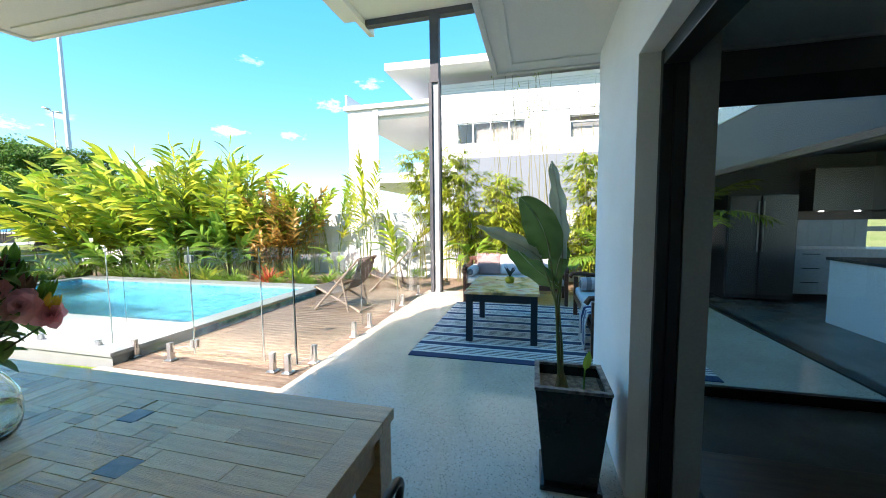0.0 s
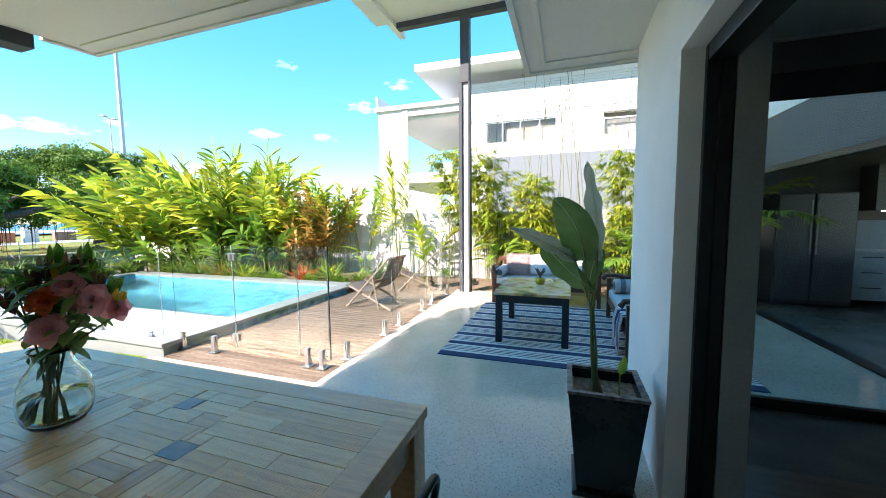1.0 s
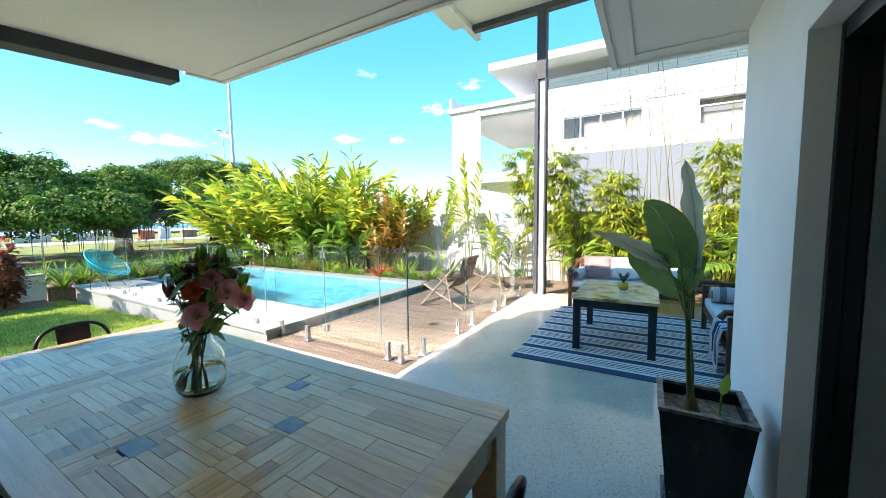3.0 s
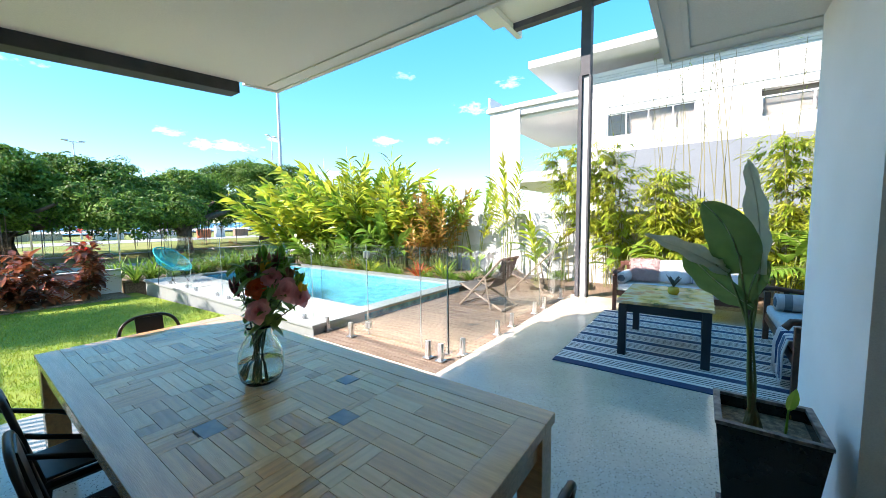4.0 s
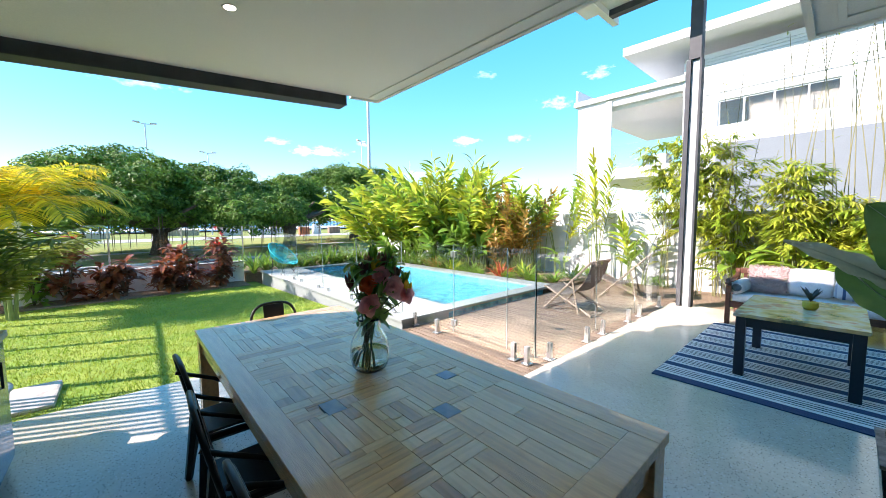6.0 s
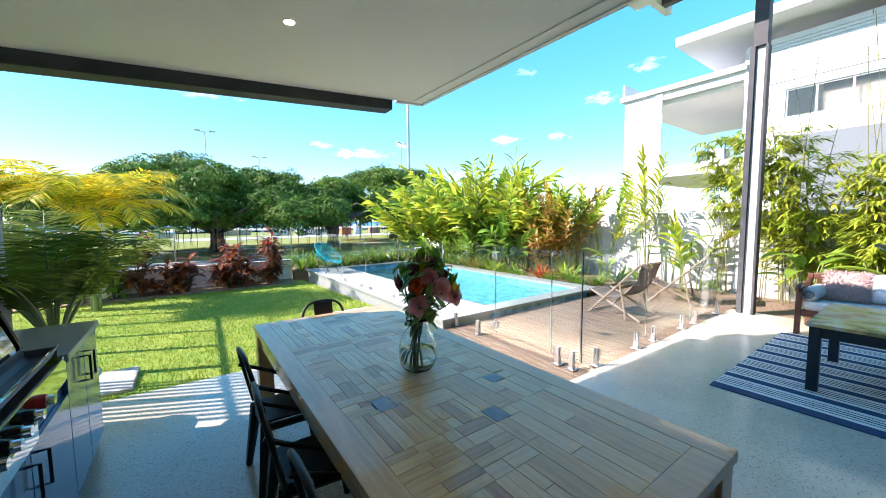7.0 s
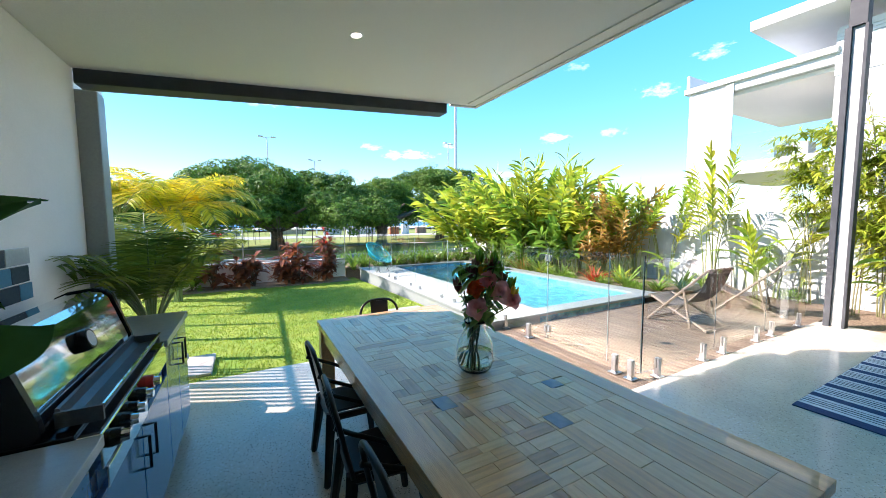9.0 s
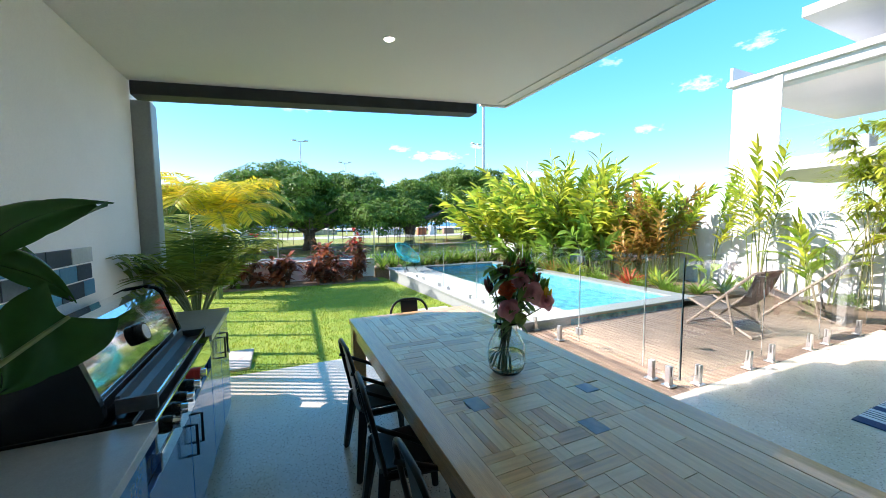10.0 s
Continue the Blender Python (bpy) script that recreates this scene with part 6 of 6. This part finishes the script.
blades = [(w3(0.150, 1.30), w3(0.155, 1.58), w3(0.085, 1.84), 0.125, Vector((-0.75, -0.65, 0.1)), PALEBLADE),
          (w3(0.085, 1.30, -0.02), w3(0.06, 1.52, -0.03), w3(-0.085, 1.645, -0.02), 0.20, Vector((-0.35, -0.95, 0.25)), PADDLE),
          (w3(0.035, 1.30, -0.02), w3(-0.10, 1.40, -0.05), w3(-0.325, 1.485, -0.05), 0.105, Vector((-0.1, -0.75, 0.75)), PALEBLADE),
          (w3(-0.13, 1.385, 0.03), w3(-0.02, 1.24, 0.02), w3(0.145, 1.13, 0.0), 0.15, Vector((-0.35, -0.9, -0.25)), PADDLE),
          (w3(0.16, 1.37, 0.02), w3(0.12, 1.26, 0.01), w3(0.11, 1.15, 0.0), 0.11, Vector((-0.3, -0.95, 0.0)), PADDLE)]
for b, m, t, w, face, lm in blades:
    lf = part("leaf", paddle(b, m, t, w, face), lm, tp, "", True)
    rb = BM()
    tube(rb, [b * (1 - u) ** 2 + m * 2 * u * (1 - u) + t * u * u + face.normalized() * 0.004 for u in (0, 0.2, 0.4, 0.6, 0.8, 0.97)], 0.0035, 0.0015, 6)
    part("midrib", rb, PALEBLADE, lf, "pale midrib")
    stalk = BM()
    foot = root + pr * rnd(-0.02, 0.015)
    joint = b if b.x > -0.25 else w3(0.09, 1.20, 0.02)
    waist = w3(0.125 + rnd(-0.025, 0.025), 1.02, rnd(-0.025, 0.025))
    tube(stalk, (foot, foot.lerp(waist, 0.5) + pr * rnd(-0.012, 0.012), waist, waist.lerp(joint, 0.6), joint, joint.lerp(m, 0.4)), 0.0075, 0.004, 8)
    part("stalk", stalk, CANE, tp, "", True)
bm = BM()
tube(bm, (q(0.07, 0.53, 0.03), q(0.075, 0.66, 0.03)), 0.006, 0.004, 6)
leaf(bm, q(0.075, 0.65, 0.03), pr * 0.2 + Vector((0, 0, 1)), pn, 0.12, 0.05, 0.1, 0.2, 5)
part("shoot", bm, BROAD, tp, "small bright new shoot")
bm = BM()
for k in range(5):
    tube(bm, (root + pr * rnd(-0.025, 0.025) + pn * rnd(-0.02, 0.02), root + pr * rnd(-0.02, 0.02) + Vector((0, 0, rnd(0.1, 0.22)))), 0.018, 0.008, 7)
part("old_stalks", bm, mat("dry_leaf_base", (0.22, 0.15, 0.07), 0.8, second=(0.12, 0.14, 0.05)), tp)

# ---------------------------------------------------------------- monstera on the benchtop
MONS = leaf_mat("monstera_leaf", (0.035, 0.12, 0.025), (0.07, 0.17, 0.04), 0.25, 0.22, 0.1, 3.0)


def monstera_leaf(base, tip, face, width, seed, cuts=2):
    """A heart-shaped leaf with slits between its lobes and a curl at the tip."""
    bm = BM()
    rr = random.Random(seed)
    t = (tip - base)
    L = t.length
    t = t.normalized()
    sd = t.cross(face).normalized()
    nr = sd.cross(t).normalized()
    n, c = 44, 9
    grid = []
    for i in range(n + 1):
        s = i / n
        w = width * 0.5 * (0.55 + 0.45 * math.sin(math.pi * min(1, s * 1.25 + 0.15))) * (1 if s < 0.6 else max(0.0, 1 - ((s - 0.6) / 0.4) ** 1.7)) + 0.002
        row = []
        for j in range(-c, c + 1):
            u = j / c
            back = 0.20 * L * abs(u) ** 1.5 * (1 - s) - 0.10 * L * abs(u) * s
            p = base + t * (L * s - back) + sd * u * w + nr * (-0.20 * w * u * u - 0.16 * L * s * s + 0.010 * math.sin(9 * s + 5 * u))
            row.append(bm.verts.new(p))
        grid.append(row)
    slits = set()
    for side in (-1, 1):
        for k in range(cuts):
            slits.add((side, 12 + k * 9 + rr.randrange(3)))
    for i in range(n):
        for j in range(2 * c):
            u = (j + 0.5) / c - 1
            side = 1 if u > 0 else -1
            if (side, i) in slits and abs(u) > 0.62:
                continue
            bm.faces.new((grid[i][j], grid[i][j + 1], grid[i + 1][j + 1], grid[i + 1][j]))
    return bm


mon = thing("monstera", "dark glossy split-leaf monstera in a pot on the benchtop", "potted plant", pose(-1.0, -1.12, BZ))
part("pot", lathe(BM(), ((0.001, 0), (0.08, 0), (0.11, 0.16), (0.115, 0.17), (0.10, 0.17), (0.095, 0.15), (0.001, 0.15))), WHITE, mon, smooth=True)
V = Vector
for i, (b, t, f, w) in enumerate((((-0.42, -0.02, 0.66), (-0.33, 0.29, 0.775), (0.8, 0.1, 0.55), 0.17), ((-0.30, 0.27, 0.49), (-0.29, 0.14, 0.33), (0.9, 0.5, 0.35), 0.20),
                                  ((-0.42, 0.08, 0.67), (-0.35, 0.25, 0.55), (0.7, 0.3, 0.7), 0.09), ((-0.10, 0.02, 0.55), (-0.20, 0.02, 0.38), (0.9, 0.5, 0.4), 0.24), ((0.05, 0.1, 0.5), (0.25, 0.3, 0.45), (0, 0.2, 1), 0.3))):
    part("leaf", monstera_leaf(V(b), V(t), V(f), w, i, 0 if i < 2 else 1), MONS, mon, "", True)
    part("stalk", tube(BM(), ((0, 0, 0.15), V(b) * 0.5 + V((0, 0, 0.12)), b), 0.008, 0.005, 6), CANE, mon, "", True)

# ---------------------------------------------------------------- sling chairs on the deck, string chair by the pool
SLING = fabric("taupe_sling", (0.13, 0.115, 0.10), (0.19, 0.165, 0.14), 6)
TEAKG = mat("weathered_teak", (0.20, 0.155, 0.11), 0.6, second=(0.28, 0.23, 0.175), scale=8, stretch=(1, 8, 8), amount=1)


def sling_chair(at_):
    c = thing("sling_chair", "folding timber deck chair with taupe canvas sling", "deck chair", at_, "deck chairs")
    ft, bt = V((-0.45, 0, 0.40)), V((0.42, 0, 0.90))
    for y in (-0.30, 0.30):
        part("long_rail", tube(BM(), ((-0.45, y, 0.015), (0.42, y, 0.90)), 0.02, 0.02, 6), TEAKG, c)
        part("short_rail", tube(BM(), ((-0.45, y * 0.88, 0.40), (0.42, y * 0.88, 0.015)), 0.02, 0.02, 6), TEAKG, c)
        part("prop_leg", tube(BM(), ((0.10, y * 1.05, 0.60), (0.22, y * 1.05, 0.015)), 0.017, 0.017, 6), TEAKG, c)
    for p in ((-0.45, 0.40), (0.42, 0.90), (0.42, 0.03), (-0.45, 0.03)):
        part("crossbar", tube(BM(), ((p[0], -0.30, p[1]), (p[0], 0.30, p[1])), 0.017, 0.017, 8), TEAKG, c)
    bm = BM()
    g = []
    for i in range(19):
        s = i / 18
        p = ft.lerp(bt, s) + V((0.10, 0, -0.30)) * (4 * s * (1 - s)) ** 0.9
        g.append([bm.verts.new(p + V((0, 0.27 * u, 0.012 * math.cos(u * 1.5)))) for u in (-1, -0.5, 0, 0.5, 1)])
    for a, b in zip(g, g[1:]):
        for j in range(4):
            bm.faces.new((a[j], a[j + 1], b[j + 1], b[j]))
    ob = part("sling", bm, SLING, c, "", True)
    ob.modifiers.new("thickness", 'SOLIDIFY').thickness = 0.004
    return c


sc = sling_chair(pose(-3.2, 5.62, -0.005, 0, 0, -4))
copy_thing(sc, pose(-3.05, 7.35, -0.005, 0, 0, 14))
TEAL = mat("teal_vinyl_cord", (0.0, 0.36, 0.38), 0.3, second=(0.0, 0.42, 0.44))
tc = thing("string_chair", "teal string lounge chair on thin legs by the pool", "chair", pose(-10.4, 3.02, 0.13, 0, 0, 32))
M = pose(0, 0, 0.56, 0, 38, 0)
ring = [M @ V((0.46 * math.cos(k * 0.2094), 0.36 * math.sin(k * 0.2094), 0.02)) for k in range(31)]
part("rim", tube(BM(), ring, 0.014, 0.014, 8), TEAL, tc, "", True)
bm = BM()
hub = [M @ V((-0.10 + 0.07 * math.cos(k * 0.2094), 0.07 * math.sin(k * 0.2094), -0.24)) for k in range(31)]
tube(bm, hub, 0.008, 0.008, 6)
part("hub_ring", bm, TEAL, tc)
bm = BM()
for k in range(60):
    a = k * 0.10472
    o = M @ V((0.46 * math.cos(a), 0.36 * math.sin(a), 0.02))
    i = M @ V((-0.10 + 0.07 * math.cos(a), 0.07 * math.sin(a), -0.24))
    mm = o.lerp(i, 0.55) + (M.to_3x3() @ V((0, 0, -0.06)))
    tube(bm, (o, mm, i), 0.009, 0.008, 4, False)
part("cords", bm, TEAL, tc)
for k in range(4):
    a = 0.785 + 1.571 * k
    part("leg", tube(BM(), (M @ V((0.2 * math.cos(a), 0.2 * math.sin(a), -0.17)), (0.30 * math.cos(a), 0.30 * math.sin(a), 0.0)), 0.008, 0.008, 6), BLACKFR, tc)

# ---------------------------------------------------------------- park: poles, paths, far clutter
POLE = mat("galvanised_pole", (0.50, 0.52, 0.54), 0.45, 0.3, second=(0.42, 0.44, 0.46))


def light_pole(x, y, h, r, heads, turn, label):
    p = thing("light_pole", label, "light pole", pose(x, y, -0.62, 0, 0, turn), "light poles")
    part("pole", tube(BM(), ((0, 0, 0), (0, 0, h * 0.5), (0, 0, h)), r, r * 0.55, 10), POLE, p)
    for k in range(heads):
        s = -1 if k % 2 else 1
        part("arm", tube(BM(), ((0, 0, h - 0.1), (0, s * 0.9, h)), 0.05, 0.05, 6), POLE, p)
        part("lamp_head", box(BM(), -0.25, 0.25, s * 0.85 - 0.35, s * 0.85 + 0.35, h, h + 0.14, 0.03), POLE, p)


light_pole(-38.0, 22.0, 26.0, 0.22, 2, 0, "tall galvanised floodlight pole in the park")
light_pole(-60.0, 33.4, 16.6, 0.12, 2, 20, "twin-headed park light pole")
light_pole(-60.0, 2.7, 14.7, 0.12, 2, 0, "twin-headed park light pole")
light_pole(-70.0, 10.9, 13.4, 0.12, 2, 0, "twin-headed park light pole")
PATHM = mat("pale_path", (0.42, 0.40, 0.36), 0.9, second=(0.34, 0.32, 0.29), scale=0.6)
setting("pavement", box(BM(), -34.4, -33.4, -60, 60, -0.62, -0.60), PATHM, "pale concrete path through the park", "path")
setting("road_street", box(BM(), -23.5, -13.7, -80, 80, -0.62, -0.585), mat("worn_asphalt", (0.17, 0.175, 0.18), 0.9, second=(0.22, 0.22, 0.22), scale=0.5, amount=1, bump_scale=12), "grey asphalt street behind the boundary wall", "road")
setting("kerb_street", box(BM(), -23.8, -23.52, -80, 80, -0.62, -0.48, 0.02), PATHM, "pale concrete kerb between street and park", "kerb")
setting("road", box(BM(), -60, -52, -200, 200, -0.62, -0.595), PATHM, "beach road behind the trees", "road")
setting("beach", box(BM(), -130, -96, -400, 400, -0.62, -0.28), mat("sand", (0.55, 0.47, 0.36), 0.95, second=(0.62, 0.55, 0.44), scale=0.1), "pale sand of the beach", "beach")
for x, y, w, h, col, nm in ((-70, 6.0, 6.0, 0.9, (0.45, 0.34, 0.24), "brick beach wall"), (-62, 17, 5.0, 0.8, (0.60, 0.58, 0.54), "pale park shelter base"), (-58, 21.5, 1.6, 1.2, (0.60, 0.18, 0.08), "orange play element"), (-58, 23.6, 1.2, 1.7, (0.75, 0.75, 0.72), "white play element"), (-64, 12.5, 3.0, 0.8, (0.55, 0.55, 0.55), "grey park bench wall"), (-60, 27.5, 2.0, 1.1, (0.30, 0.20, 0.14), "brown park sign"), (-66, -4, 5.0, 0.8, (0.5, 0.42, 0.34), "beige beach wall")):
    b = thing("park_wall", nm + " far off in the park", "park wall", pose(x, y, -0.62))
    part("block", box(BM(), -0.4, 0.4, -w / 2, w / 2, 0, h, 0.08), mat("park_" + nm[:5].strip() + str(int(w * 10)), col, 0.9), b)
# side fence whose posts and battens shade the lawn and the slab edge
sf = thing("side_fence", "tall steel side fence with thin battens", "fence")
for k in range(7):
    x = -5.6 - 0.95 * k
    part("post", box(BM(), x - 0.04, x + 0.04, -3.33, -3.27, -0.3, 2.6), DARK, sf)
part("top_rail", box(BM(), -11.4, -4.4, -3.32, -3.28, 2.6, 2.645), DARK, sf)
bm = box(BM(), -0.016, 0.016, -0.02, 0.02, 0, 3.3)
bt = mesh_of("batten", bm, DARK)
for k in range(13):
    ob = new("batten", bt)
    ob.parent = sf
    ob.location = (-6.15 + 0.085 * k, -3.3, 0.0)
st = thing("stone_paver", "rough pale stone paver sunk in the lawn edge", "paver", pose(-5.05, -1.0, -0.06))
bm = box(BM(), -0.34, 0.34, -0.22, 0.22, 0, 0.06, 0.02)
part("slab", bm, mat("rough_pale_stone", (0.50, 0.46, 0.40), 0.9, second=(0.32, 0.29, 0.25), scale=14, amount=1, bump=0.9, bump_scale=30), st)
